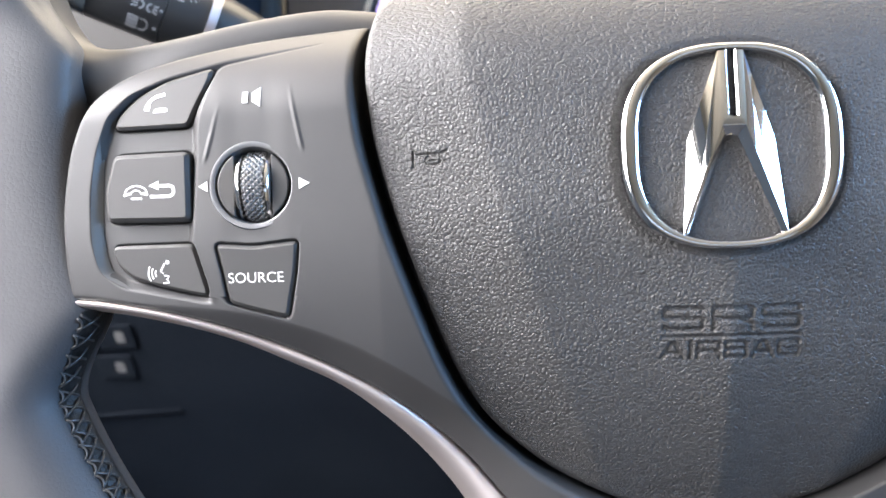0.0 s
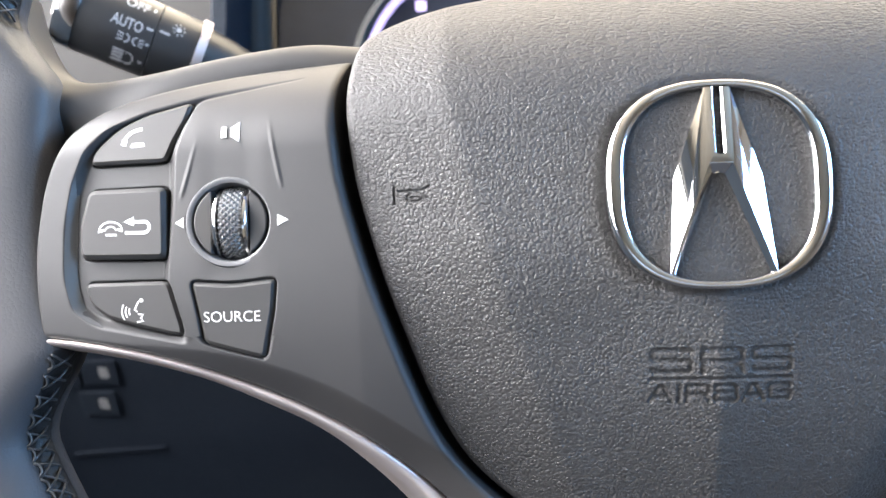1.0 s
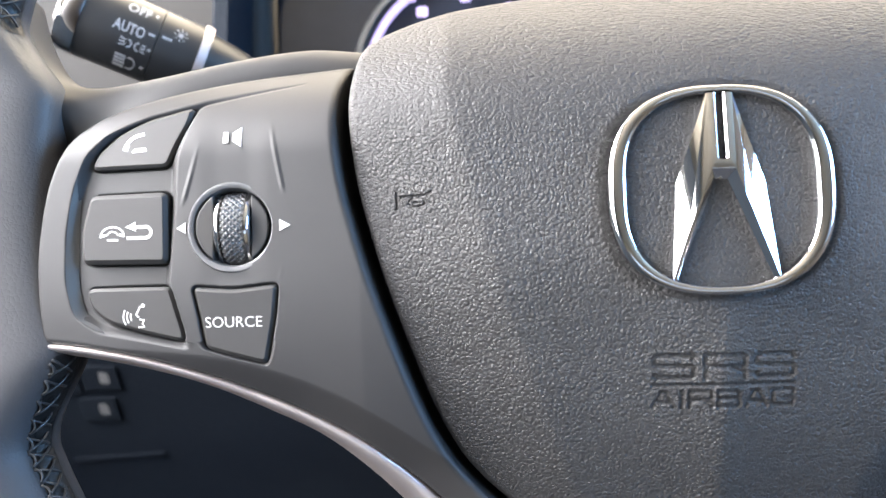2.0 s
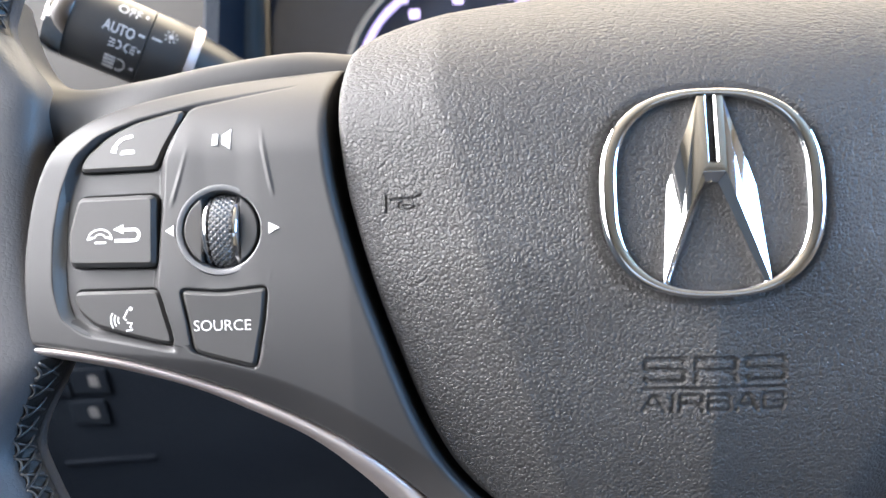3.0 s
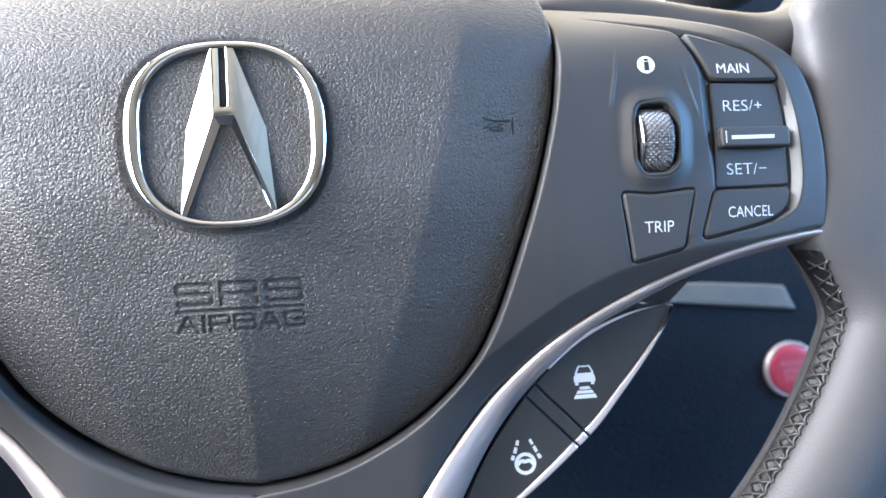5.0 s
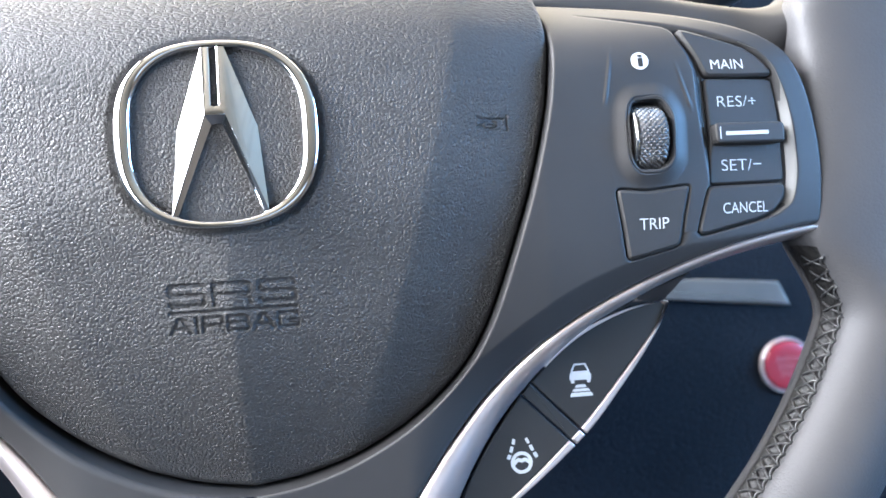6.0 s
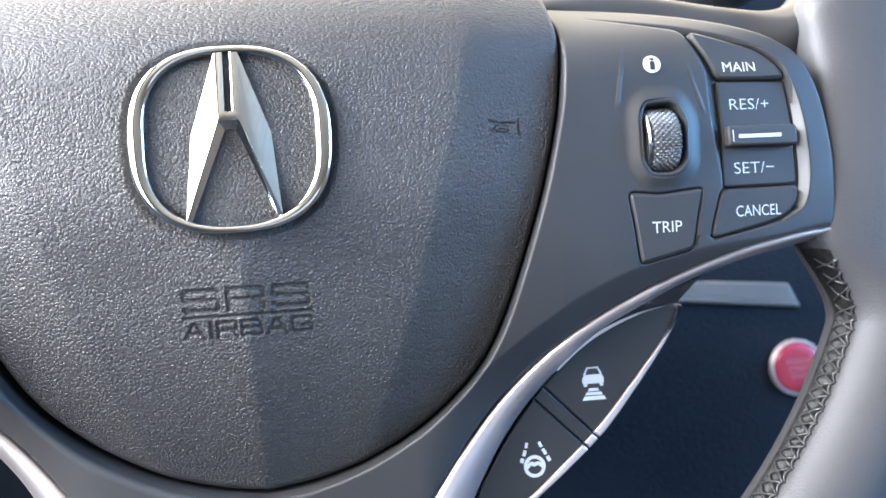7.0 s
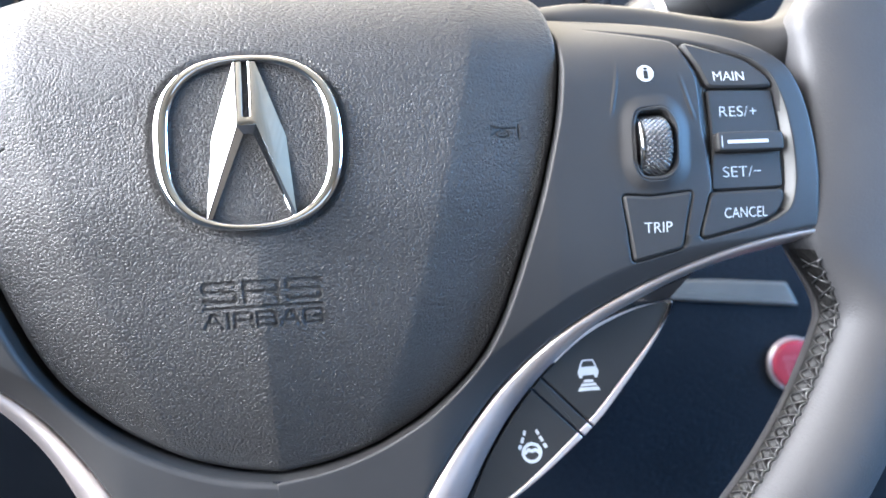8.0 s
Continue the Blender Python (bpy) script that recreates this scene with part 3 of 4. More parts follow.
def spoke_cover():
    def spread(stops):
        out = [np.linspace(a, b, n, endpoint=False) for (a, n), (b, _) in zip(stops, stops[1:])]
        return np.concatenate(out + [[stops[-1][0]]])

    rows = spread([(-128, 16), (-96, 14), (-92.8, 36), (-76, 45), (-60, 64), (-40, 236), (28, 30), (37.2, 0)])
    rows = np.unique(np.concatenate([rows, [-30.6, -30.2, -29.8]]))
    far = half_width(ARM_HALF, rows)[:, None]
    seam = SEAM_LINE * (-1, 1)
    left, right = (np.where(rows < SEAM_LINE[:, 1].min(), 0, half_width(q[q[:, 0] >= 0], rows))[:, None] for q in (seam, SEAM_LINE))
    s_ = spread([(0, 10), (0.02, 300), (0.985, 12), (1.0, 0)])[None]
    u = np.concatenate([-(left + s_ * (far - left))[:, ::-1], right + s_ * (far - right)], 1)
    v = np.repeat(rows[:, None], u.shape[1], 1)
    w = arm_face(u, v)
    hide = np.zeros(u.shape, bool)
    for side, keys, hole in ((-1, LEFT_KEYS, DIAL_LINE), (1, RIGHT_KEYS, SLOT)):
        at = np.where((side * u > 88) & (v > -42) & (v < 38))
        su, sv = u[at], v[at]
        d = signed(side * su, sv, WELL)
        drop = 2.4 * step(d / 2.6 + 0.15)
        # raised lines beside the dial column
        for line in ([(100.4, 20), (98.8, 11), (97.3, 3.4)], [(117.4, 15.5), (119.4, 8), (121.4, 1.4)], [(97.7, -13.5), (98.6, -17)]):
            taper = np.clip(np.abs(sv - line[0][1]) / 9, 0, 1) * np.clip(np.abs(sv - line[-1][1]) / 2 + 0.15, 0, 1)
            drop -= 0.25 * taper * step(1 - distance(side * su, sv, line, False) / 0.8)
        drop += 0.25 * step((9 - np.abs(side * su - 109.5)) / 6) * step((24 - sv) / 8) * step((sv + 20) / 4) * (side < 0)
        for key in keys:
            s = signed(su, sv, key)
            deep = 0.3 if key is RIGHT_KEYS[1] else 1.0
            drop += deep * (1.7 * step((s + 0.5) / 0.5) + 2.5 * step((s - 0.3) / 0.7))
        s = signed(su, sv, hole)
        if side > 0:
            drop += -1.6 * step(1 - np.abs(s - 0.5) / 5.5) * (s < 0.5) + 1.6 * step((s + 1.0) / 0.6)
        w[at] -= drop
        hide[at] = s > 0.55
    edge = distance(u, v, np.concatenate([ARM_HALF, mirror(ARM_HALF[::-1])]))
    r = 1.6
    w -= r - np.sqrt(np.maximum(r * r - np.maximum(r - edge, 0) ** 2, 0)) + 6 * step((0.3 - edge) / 0.3)
    # the edge along the pad is rounded
    by = distance(u, v, SEAM_LINE)
    round_by = np.where(u < 0, 2.0, 0.9)
    w -= round_by - np.sqrt(np.maximum(round_by**2 - np.maximum(round_by - by, 0) ** 2, 0))
    keep = ~(hide[:-1, :-1] | hide[1:, :-1] | hide[:-1, 1:] | hide[1:, 1:])
    half = u.shape[1] // 2
    keep[:, half - 1] = ((left + right)[:-1, 0] < 4) & ((left + right)[1:, 0] < 4)
    ob = wheel_grid("spoke_cover", u, v, w, SOFT, wheel, "satin dark grey plastic spoke cover with sunk key fields", keep=keep)
    line = SEAM_LINE
    line = line[line[:, 1] < 37]
    line = np.roll(line, -int(np.argmax(np.linalg.norm(line - np.roll(line, 1, 0), axis=1))), 0)
    top = arm_face(line[:, 0], line[:, 1]) - np.where(line[:, 0] < 0, 1.9, 0.85)
    wheel_grid("seam_wall", np.stack([line[:, 0]] * 2), np.stack([line[:, 1]] * 2), np.stack([top, top - 24]), SOFT, ob)
    return ob


cover = spoke_cover()
for side in (-1, 1):
    rim_of = spline([(137.5, 20.6), (142, 18.2), (146, 14), (149.3, 6), (151.2, -4), (151.5, -16), (149.6, -23.6), (146, -26.6), (142, -28.4)], 6)
    base = spline([(137.4, 20.2), (141.7, 17.5), (145.5, 13.1), (147.8, 5.6), (148.7, -4), (148.8, -16), (147.3, -23), (144.8, -25.6), (141.6, -27.6)], 6)
    cross = [rim_of + (base - rim_of) * k for k in (0.12, 0.4, 0.75, 1.0)]
    drop = (0.12, 0.7, 1.7, 2.2)
    wheel_grid("lip", np.stack([side * c[:, 0] for c in cross]), np.stack([c[:, 1] for c in cross]), np.stack([arm_face(c[:, 0], c[:, 1]) - d + 0.12 for c, d in zip(cross, drop)]), LIP, cover, "paler inner lip of the key field")


def rail(side):
    """The rolled shoulder along the top of a spoke, which runs out into the rim."""
    lines = [[(72, 30, -29), (86, 31, -28), (100, 31, -27), (118, 29.5, -25), (132, 26, -23), (145, 20, -22), (154, 15, -25), (161, 20, -27), (167, 28, -29), (172, 38, -31), (175, 50, -32)],
             [(72, 35.5, -27), (86, 36.7, -25.5), (100, 37.3, -25), (118, 35.2, -24.5), (133, 32.0, -23.5), (147, 27.6, -23), (157, 27.6, -20.5), (164, 31.5, -18.5), (169, 38, -17.5), (172.5, 46, -17.5), (175.5, 56, -18)],
             [(72, 39.5, -29), (86, 41.0, -27.5), (100, 41.6, -27), (118, 39.4, -26.5), (134, 36.2, -26), (149, 33.4, -25.5), (158, 33.6, -24.5), (165, 37, -23.5), (169.5, 43, -22.5), (172.5, 50, -22), (175, 59, -22)],
             [(72, 41.6, -33), (86, 43.4, -32), (98, 43.6, -31), (118, 41.0, -31), (135, 38.0, -31), (150, 36.0, -31), (158.5, 37.0, -31), (164.5, 40.5, -31), (168.6, 46, -31), (171.4, 53, -31), (174, 63, -31)],
             [(72, 41.5, -42), (86, 43.0, -42), (100, 43.2, -42), (118, 40.8, -42), (135, 37.8, -42), (150, 36.0, -42), (159, 37.2, -42), (165, 41, -42), (169, 46.5, -42), (172, 53.5, -42), (174.5, 63, -42)],
             [(72, 35, -55), (86, 36.0, -55), (100, 36.2, -55), (118, 34.0, -55), (135, 31.0, -55), (150, 30.0, -55), (162, 32, -52), (168, 38, -50), (172, 45, -48), (175, 53, -47), (177, 62, -46)]]
    along = np.array([resample(spline(l, 6), 64) for l in lines])
    full = np.stack([spline(along[:, k], 5) for k in range(64)], 1)
    return wheel_grid("spoke_shoulder", side * full[..., 0], full[..., 1], full[..., 2], SOFT, wheel, "rounded dark grey shoulder along the spoke")


rail(-1), rail(1)

# satin trim along the lower edge of each spoke
TRIM_TOP = [(158.2, -30.4), (148, -31.5), (133.2, -34.2), (118, -38.6), (103, -44.3), (90, -50.6), (78.2, -57.9), (65, -69.4), (55.3, -80.0), (48, -88.8), (41.3, -98.6), (35.5, -110), (31.2, -124)]
TRIM_LOW = [(158.6, -33.6), (149, -34.7), (133.8, -37.7), (118.8, -42.2), (104, -48.8), (91.6, -55.4), (80.0, -65.0), (68.0, -78.2), (59.8, -89.6), (53.9, -99.6), (48, -110.6), (43.4, -120.6), (39.9, -131)]


def trim(side):
    top, low = resample(spline(TRIM_TOP, 8), 90), resample(spline(TRIM_LOW, 8), 90)
    high = arm_face(top[:, 0], top[:, 1]) - 0.6
    wide = np.linalg.norm(low - top, axis=1)
    U, V, W = [], [], []
    for k, rise in ((0.0, -9), (0.0, -0.5), (0.05, 0.1), (0.16, 0.45), (0.32, 0.4), (0.47, -0.1), (0.6, -1.1), (0.73, -2.6), (0.86, -4.5), (0.95, -5.9), (1.0, -7.0), (1.0, -15)):
        p = top + (low - top) * k
        U.append(side * p[:, 0]), V.append(p[:, 1]), W.append(high + rise * np.minimum(1.0, wide / 5 + 0.3))
    ob = wheel_grid("spoke_trim", np.array(U), np.array(V), np.array(W), SATIN, wheel, "curved satin metal trim strip", 40)
    return ob


trim(-1), trim(1)

# ---- rim ----
RIM_V, RIM_R, RIM_W, RIM_A, RIM_B = 11.0, 192.0, -24.0, 16.4, 16.0


def rim_reach(phi):
    """How much further the rim reaches inwards where a spoke joins it. phi: degrees above the horizontal."""
    p = np.degrees(np.arcsin(np.sin(np.radians(phi))))
    return 17.5 * step((p + 23) / 8) * step((14.5 - p) / 8)


def rim_place(phi, q, lift=0.0):
    """A place on the rim. phi: round the wheel; q: round the section from the inner side (0) over the front (90) to the outer side."""
    a, s = np.radians(phi), np.radians(q)
    inner = np.cos(s) > 0
    wide = RIM_A + np.where(inner, rim_reach(phi), 0) + lift
    deep = RIM_B + lift
    r = RIM_R - wide * np.cos(s)
    web = np.where(inner & (np.sin(s) > 0), rim_reach(phi) / 17.5, 0)
    front = np.where(web > 0, np.abs(np.sin(s)) ** (1 - 0.62 * web), np.sin(s))
    return r * np.cos(a), RIM_V + r * np.sin(a), RIM_W + deep * front * (1 - 0.12 * web)


def rim():
    phi, q = np.meshgrid(np.linspace(0, 360, 541)[:-1], np.linspace(0, 360, 73)[:-1], indexing="ij")
    u, v, w = rim_place(phi, q)
    seam = 15.0
    # a shallow valley where the hide is sewn together
    dip = 1.7 * np.exp(-(((q - seam) / 8.0) ** 2)) * (1 - rim_reach(phi) / 17.5)
    u, v, w = rim_place(phi, q, -dip)
    u, v, w = (np.concatenate([m, m[:1]]) for m in (u, v, w))
    return wheel_grid("rim", u, v, w, RIM, wheel, "smooth black leather rim with a sewn inner seam", wrap=True)


wheel_rim = rim()


def stitches():
    """Cross stitches over the seam: each thread is a short bent cord."""
    def cord(shape):
        pts = resample(spline(shape, 6), 7)
        d = np.gradient(pts, axis=0)
        d /= np.linalg.norm(d, axis=1, keepdims=True)
        verts, faces = [], []
        for p, t in zip(pts, d):
            n1 = np.cross(t, (0, 0, 1.0))
            n1 /= np.linalg.norm(n1)
            n2 = np.cross(t, n1)
            for k in range(5):
                a = 2 * np.pi * k / 5
                verts.append(tuple((p + 0.30 * (np.cos(a) * n1 + np.sin(a) * n2)) * UNIT))
        for r in range(len(pts) - 1):
            for k in range(5):
                i, j = 5 * r + k, 5 * r + (k + 1) % 5
                faces.append((i, j, j + 5, i + 5))
        faces += [tuple(range(5)), tuple(range(len(verts) - 5, len(verts)))]
        me = mesh_of("stitch", verts, faces)
        me.materials.append(THREAD)
        me.polygons.foreach_set("use_smooth", [True] * len(me.polygons))
        return me

    slant = cord([(-3.2, -2.0, -0.2), (-1.6, -0.9, 0.5), (0.1, 0.2, 0.7), (1.8, 1.2, 0.5), (3.2, 2.2, -0.2)])
    cross = cord([(3.2, -1.8, -0.2), (1.6, -1.0, 0.35), (-0.1, 0.0, 0.45), (-1.8, 0.9, 0.35), (-3.2, 1.8, -0.2)])
    hook = cord([(3.2, 2.2, -0.2), (2.5, 1.0, 0.5), (2.5, -0.5, 0.5), (3.2, -1.8, -0.2)])
    rng = random.Random(4)
    spans = [(-72, -17.0), (12.5, 40), (140, 167.5), (197, 232)]
    for lo, hi in spans:
        ph, q_ = np.meshgrid(np.linspace(lo - 1, hi, int((hi - lo) * 9)), np.linspace(-4, 27, 15), indexing="ij")
        low_ = -1.55 * np.exp(-(((q_ - 15) / 8.0) ** 2)) * (1 - rim_reach(ph) / 17.5) + 0.14 - 0.5 * (np.abs(q_ - 11.5) > 15)
        puff = np.abs(np.sin(np.pi * (ph - lo + 0.09 * (q_ - 15)) / 1.22))
        low_ += (0.36 * puff - 0.15) * np.exp(-(((q_ - 14) / 9.0) ** 2))
        wheel_grid("welt", *rim_place(ph, q_, low_), WELT, wheel_rim, "dark sewn leather seam")
        n = int((hi - lo) / 1.22)
        for i in range(n):
            phi = lo + (hi - lo) * i / n + rng.uniform(-0.08, 0.08)
            for me, q in ((slant, 15), (cross, 15), (hook, 15)):
                a = np.array(rim_place(phi, q))
                b = np.array(rim_place(phi + 0.3, q))
                c = np.array(rim_place(phi, q + 4))
                along, across = b - a, c - a
                along, across = along / np.linalg.norm(along), across / np.linalg.norm(across)
                up = np.cross(across, along)
                centre = np.array(rim_place(phi, q - 0))
                out = np.array(rim_place(phi, q, 1.0)) - centre
                up = up if up @ out > 0 else -up
                m = Matrix.Identity(4)
                basis = [np.array(P(*e)) / UNIT for e in (across, along, up)]
                at = P(*(centre + up * -0.25))
                for k in range(3):
                    for r in range(3):
                        m[r][k] = basis[k][r]
                    m[k][3] = at[k]
                ob = new("stitch", me)
                ob.parent = wheel_rim
                ob.matrix_basis = m @ pose(0, 0, 0, 0, 0, rng.uniform(-8, 8))


stitches()


# ---- keys of the left spoke ----
def key(name, outline, rise, label, bevel=0.85, dish=0.0, tilt=0.0):
    """A key on the floor of its field. Returns it with the plane of its top. tilt: how much less it leans back than the field."""
    mid = float(np.mean(np.array(outline)[:, 1]))
    top = plane_of(outline, lambda u, v: well_floor(u, v) + rise + tilt * (v - mid))
    return plate(name, outline, top, 4.5, bevel, KEY, wheel, label, 0, dish), top


call_key, top = key("phone_key", LEFT_KEYS[0], 2.0, "dark grey key with a white handset mark", tilt=0.12)
printed("mark", [stroke(spline([(-136.3, 15.0), (-136.0, 16.6), (-134.4, 18.2), (-131.8, 18.9)], 5), 0.85), stroke([(-136.4, 14.9), (-136.0, 16.4)], 1.35),
                 rounded([(-134.8, 14.3), (-130.8, 14.5), (-131.2, 15.5), (-134.2, 15.4)], 0.5)], top, call_key)
back_key, top = key("hang_up_key", LEFT_KEYS[1], 2.9, "dark grey key with a white handset and return arrow", 1.15)
printed("mark", [stroke(arc(-138.9, -5.6, 3.0, 12, 168, 12, 0.75), 0.38), stroke(arc(-138.9, -5.8, 1.5, 15, 165, 9, 0.9), 0.32),
                 stroke([(-142.1, -5.6), (-140.6, -5.2)], 0.6), stroke([(-137.2, -5.2), (-135.8, -5.6)], 0.6),
                 stroke([(-140.2, -6.4), (-137.4, -6.5)], 0.5)], top, back_key, label="outlined handset mark")
printed("arrow", [stroke(np.concatenate([[(-134, -3.6), (-131, -3.65)], arc(-130.4, -4.9, 1.3, 85, -85, 9), [(-131, -6.2), (-135.2, -6.1)]]), 0.75),
                  [(-135.6, -3.5), (-133.0, -2.4), (-133.0, -4.6)]], top, back_key)
voice_key, top = key("voice_key", LEFT_KEYS[2], 2.0, "dark grey key with a white voice mark")
printed("mark", [stroke(arc(-133.6, -24.6, r, 150, 215, 7), 0.35) for r in (1.5, 2.4, 3.3)]
        + [arc(-131.9, -22.0, 0.5, 0, 330, 10), stroke([(-132.6, -22.2), (-133.7, -24.2), (-133.0, -24.7)], 0.4), stroke([(-132.9, -25.2), (-131.6, -25.4), (-132.2, -26.2), (-131.6, -26.9), (-133.2, -27.1)], 0.4)],
        top, voice_key)
source_key, source_top = key("source_key", LEFT_KEYS[3], 2.6, "dark grey key lettered SOURCE in white", 1.0)


def word(body, left, right, low, high, top, parent, weight=0.0, slope=0.0, mat=None):
    p, tri = letters(body, weight)
    return printed("lettering", [(boxed(p, left, right, low, high, slope), tri)], top, parent, mat)


word("SOURCE", -116.4, -102.9, -27.55, -25.1, source_top, source_key, -0.003)
for tip in ([(-122.9, -4.3), (-120.7, -3.0), (-120.7, -5.6)], [(-95.7, -4.5), (-98.3, -3.1), (-98.3, -5.8)]):
    printed("mark", [tip], arm_face, cover, label="white arrow mark", lift=0.2)
printed("mark", [[(-111.6, 17.9), (-110.3, 17.9), (-110.3, 15.2), (-111.6, 15.2)], [(-109.3, 17.6), (-107.2, 19.0), (-107.2, 14.1), (-109.3, 15.5)]],
        lambda u, v: arm_face(u, v) - 0.2, cover, label="white loudspeaker mark", lift=0.28)


def knurled(name, at, radius, wide, top, flange, parent, label, arc_deg=170):
    """A thumb roller on a cross axis: a knurled drum between two polished cheeks."""
    body = new(name)
    body.parent = parent
    tagged(body, label)
    w0 = top - radius
    ang, t = np.meshgrid(np.radians(np.linspace(-arc_deg / 2, arc_deg / 2, 241)), np.linspace(-0.5, 0.5, 37), indexing="ij")
    pitch = 1.6
    s, x = ang * radius, t * wide
    a, b = (s + x) / pitch, (s - x) / pitch
    saw = lambda k: 1 - np.abs(2 * (k - np.floor(k)) - 1)  # noqa: E731
    r = radius - 0.35 + 0.5 * np.minimum(1, 1.5 * np.minimum(saw(a), saw(b))) - 0.8 * (2 * np.abs(t)) ** 6
    wheel_grid("drum", at[0] + x, at[1] + r * np.sin(ang), w0 + r * np.cos(ang), DIMCHROME, body, "diamond-knurled dark metal drum", 25)
    for side in flange:
        ang2, k = np.meshgrid(np.radians(np.linspace(-arc_deg / 2, arc_deg / 2, 61)), np.arange(6), indexing="ij")
        dx = np.array([0.0, 0.15, 0.5, 1.2, 1.8, 2.0])[k.astype(int)] * (0.55 if len(flange) == 1 else 0.75)
        dr = np.array([-4.0, -0.5, 0.0, -0.05, -0.6, -6.0])[k.astype(int)]
        wheel_grid("cheek", at[0] + side * (wide / 2 + dx), at[1] + (radius + dr) * np.sin(ang2), w0 + (radius + dr) * np.cos(ang2), CHROME, body, "polished chrome cheek", 60)
    return body


def ring_part(name, line, cross, mat, parent, label=""):
    """A closed moulding: for each (outwards, w) of the section the outline is moved and lifted."""
    U, V, W = [], [], []
    for grow, w in cross:
        q = inset(np.array(line), -grow)
        U.append(q[:, 0]), V.append(q[:, 1]), W.append(w + 0 * q[:, 0])
    return wheel_grid(name, np.array(U), np.array(V), np.array(W), mat, parent, label, 40, wrap=True)


DIAL_W = float(arm_face(np.array([DIAL_AT[0]]), np.array([DIAL_AT[1]]))[0]) - 0.6
dial = new("volume_dial")
dial.parent = wheel
tagged(dial, "round dial with a knurled roller in a dark ring")
ring_part("bezel", DIAL_LINE, [(0.7, -14 + DIAL_W + 10), (0.6, DIAL_W + 0.2), (0.3, DIAL_W + 0.65), (-0.2, DIAL_W + 0.7), (-0.8, DIAL_W + 0.4), (-1.1, DIAL_W - 0.5), (-1.3, DIAL_W - 5)], DIMCHROME, dial, "dark chrome bezel")
for name, sign in (("cheek_plate", -1), ("cheek_plate", 1)):
    half = np.concatenate([arc(DIAL_AT[0], DIAL_AT[1], 8.6, 90 - sign * 31, 90 - sign * 149, 20)])
    plate(name, half, DIAL_W + 0.7, 4, 0.4, KEY, dial)
plate("dial_floor", arc(DIAL_AT[0], DIAL_AT[1], 9.4, 0, 350, 40), DIAL_W - 5.5, 1.0, 0.1, DARK, dial)
knurled("roller", (DIAL_AT[0] + 0.1, DIAL_AT[1]), 9.0, 5.6, DIAL_W + 2.6, (-1, 1), wheel, "knurled metal volume roller with chrome cheeks", 150)

# ---- keys of the right spoke ----
main_key, main_top = key("main_key", RIGHT_KEYS[0], 2.1, "dark grey key lettered MAIN in white", tilt=0.10)
word("MAIN", 128.4, 137.8, 12.6, 15.3, main_top, main_key, -0.003)
cancel_key, cancel_top = key("cancel_key", RIGHT_KEYS[2], 2.3, "dark grey key lettered CANCEL in white", 0.8)
word("CANCEL", 128.5, 141.6, -26.5, -23.6, cancel_top, cancel_key, -0.003)
trip_key, trip_top = key("trip_key", RIGHT_KEYS[3], 2.8, "dark grey key lettered TRIP in white", 0.9)
word("TRIP", 104.6, 112.7, -29.5, -26.6, trip_top, trip_key, -0.003)


rock_top = plane_of(RIGHT_KEYS[1], lambda u, v: well_floor(u, v) + 0.9)
rocker = plate("speed_rocker", RIGHT_KEYS[1], rock_top, 4, 0.6, KEY, wheel, "dark grey rocker lettered RES and SET in white")
word("RES/+", 129.6, 141.2, 2.4, 5.3, rock_top, rocker, -0.012)
word("SET/\u2212", 129.4, 141.2, -14.9, -11.9, rock_top, rocker, -0.012)
BAR = rounded([(127.0, -2.4), (147.4, -2.4), (147.6, -7.9), (127.2, -7.9)], 1.2)
plate("bar", BAR, lambda u, v: rock_top(u, v) + 3.0, 5, 0.7, KEY, rocker, "raised bar")
printed("line", [rounded([(130.0, -4.85), (142.6, -4.75), (142.6, -5.75), (130.0, -5.85)], 0.15), [(128.3, -3.6), (128.6, -3.6), (128.6, -6.8), (128.3, -6.8)]], lambda u, v: rock_top(u, v) + 3.0, rocker, label="white line")
info, tri_i = letters("i", 0.02)
dot = arc(107.9, 14.9, 2.4, 0, 352, 36)
mark = printed("mark", [dot], lambda u, v: arm_face(u, v), cover, label="white round information mark", lift=0.22)
printed("lettering", [(boxed(info, 107.2, 108.7, 13.3, 16.6), tri_i)], lambda u, v: arm_face(u, v), mark, DARK, "dark letter", lift=0.34)
slot_w = float(arm_face(np.array([108.5]), np.array([-4.8]))[0])
selector = new("selector_dial")
selector.parent = wheel
tagged(selector, "thumb roller in a rounded slot")
ring_part("bezel", SLOT, [(1.1, slot_w - 1.0), (1.0, slot_w + 1.0), (0.5, slot_w + 1.35), (0.0, slot_w + 1.2), (-0.25, slot_w + 0.5), (-0.35, slot_w - 8)], SOFT, selector)
plate("slot_floor", inset(SLOT, -0.4), slot_w - 6.0, 1, 0.1, DARK, selector)
knurled("selector_roller", (109.1, -5.0), 8.8, 8.0, slot_w + 3.8, (-1,), wheel, "knurled metal selector roller with a chrome cheek", 150)

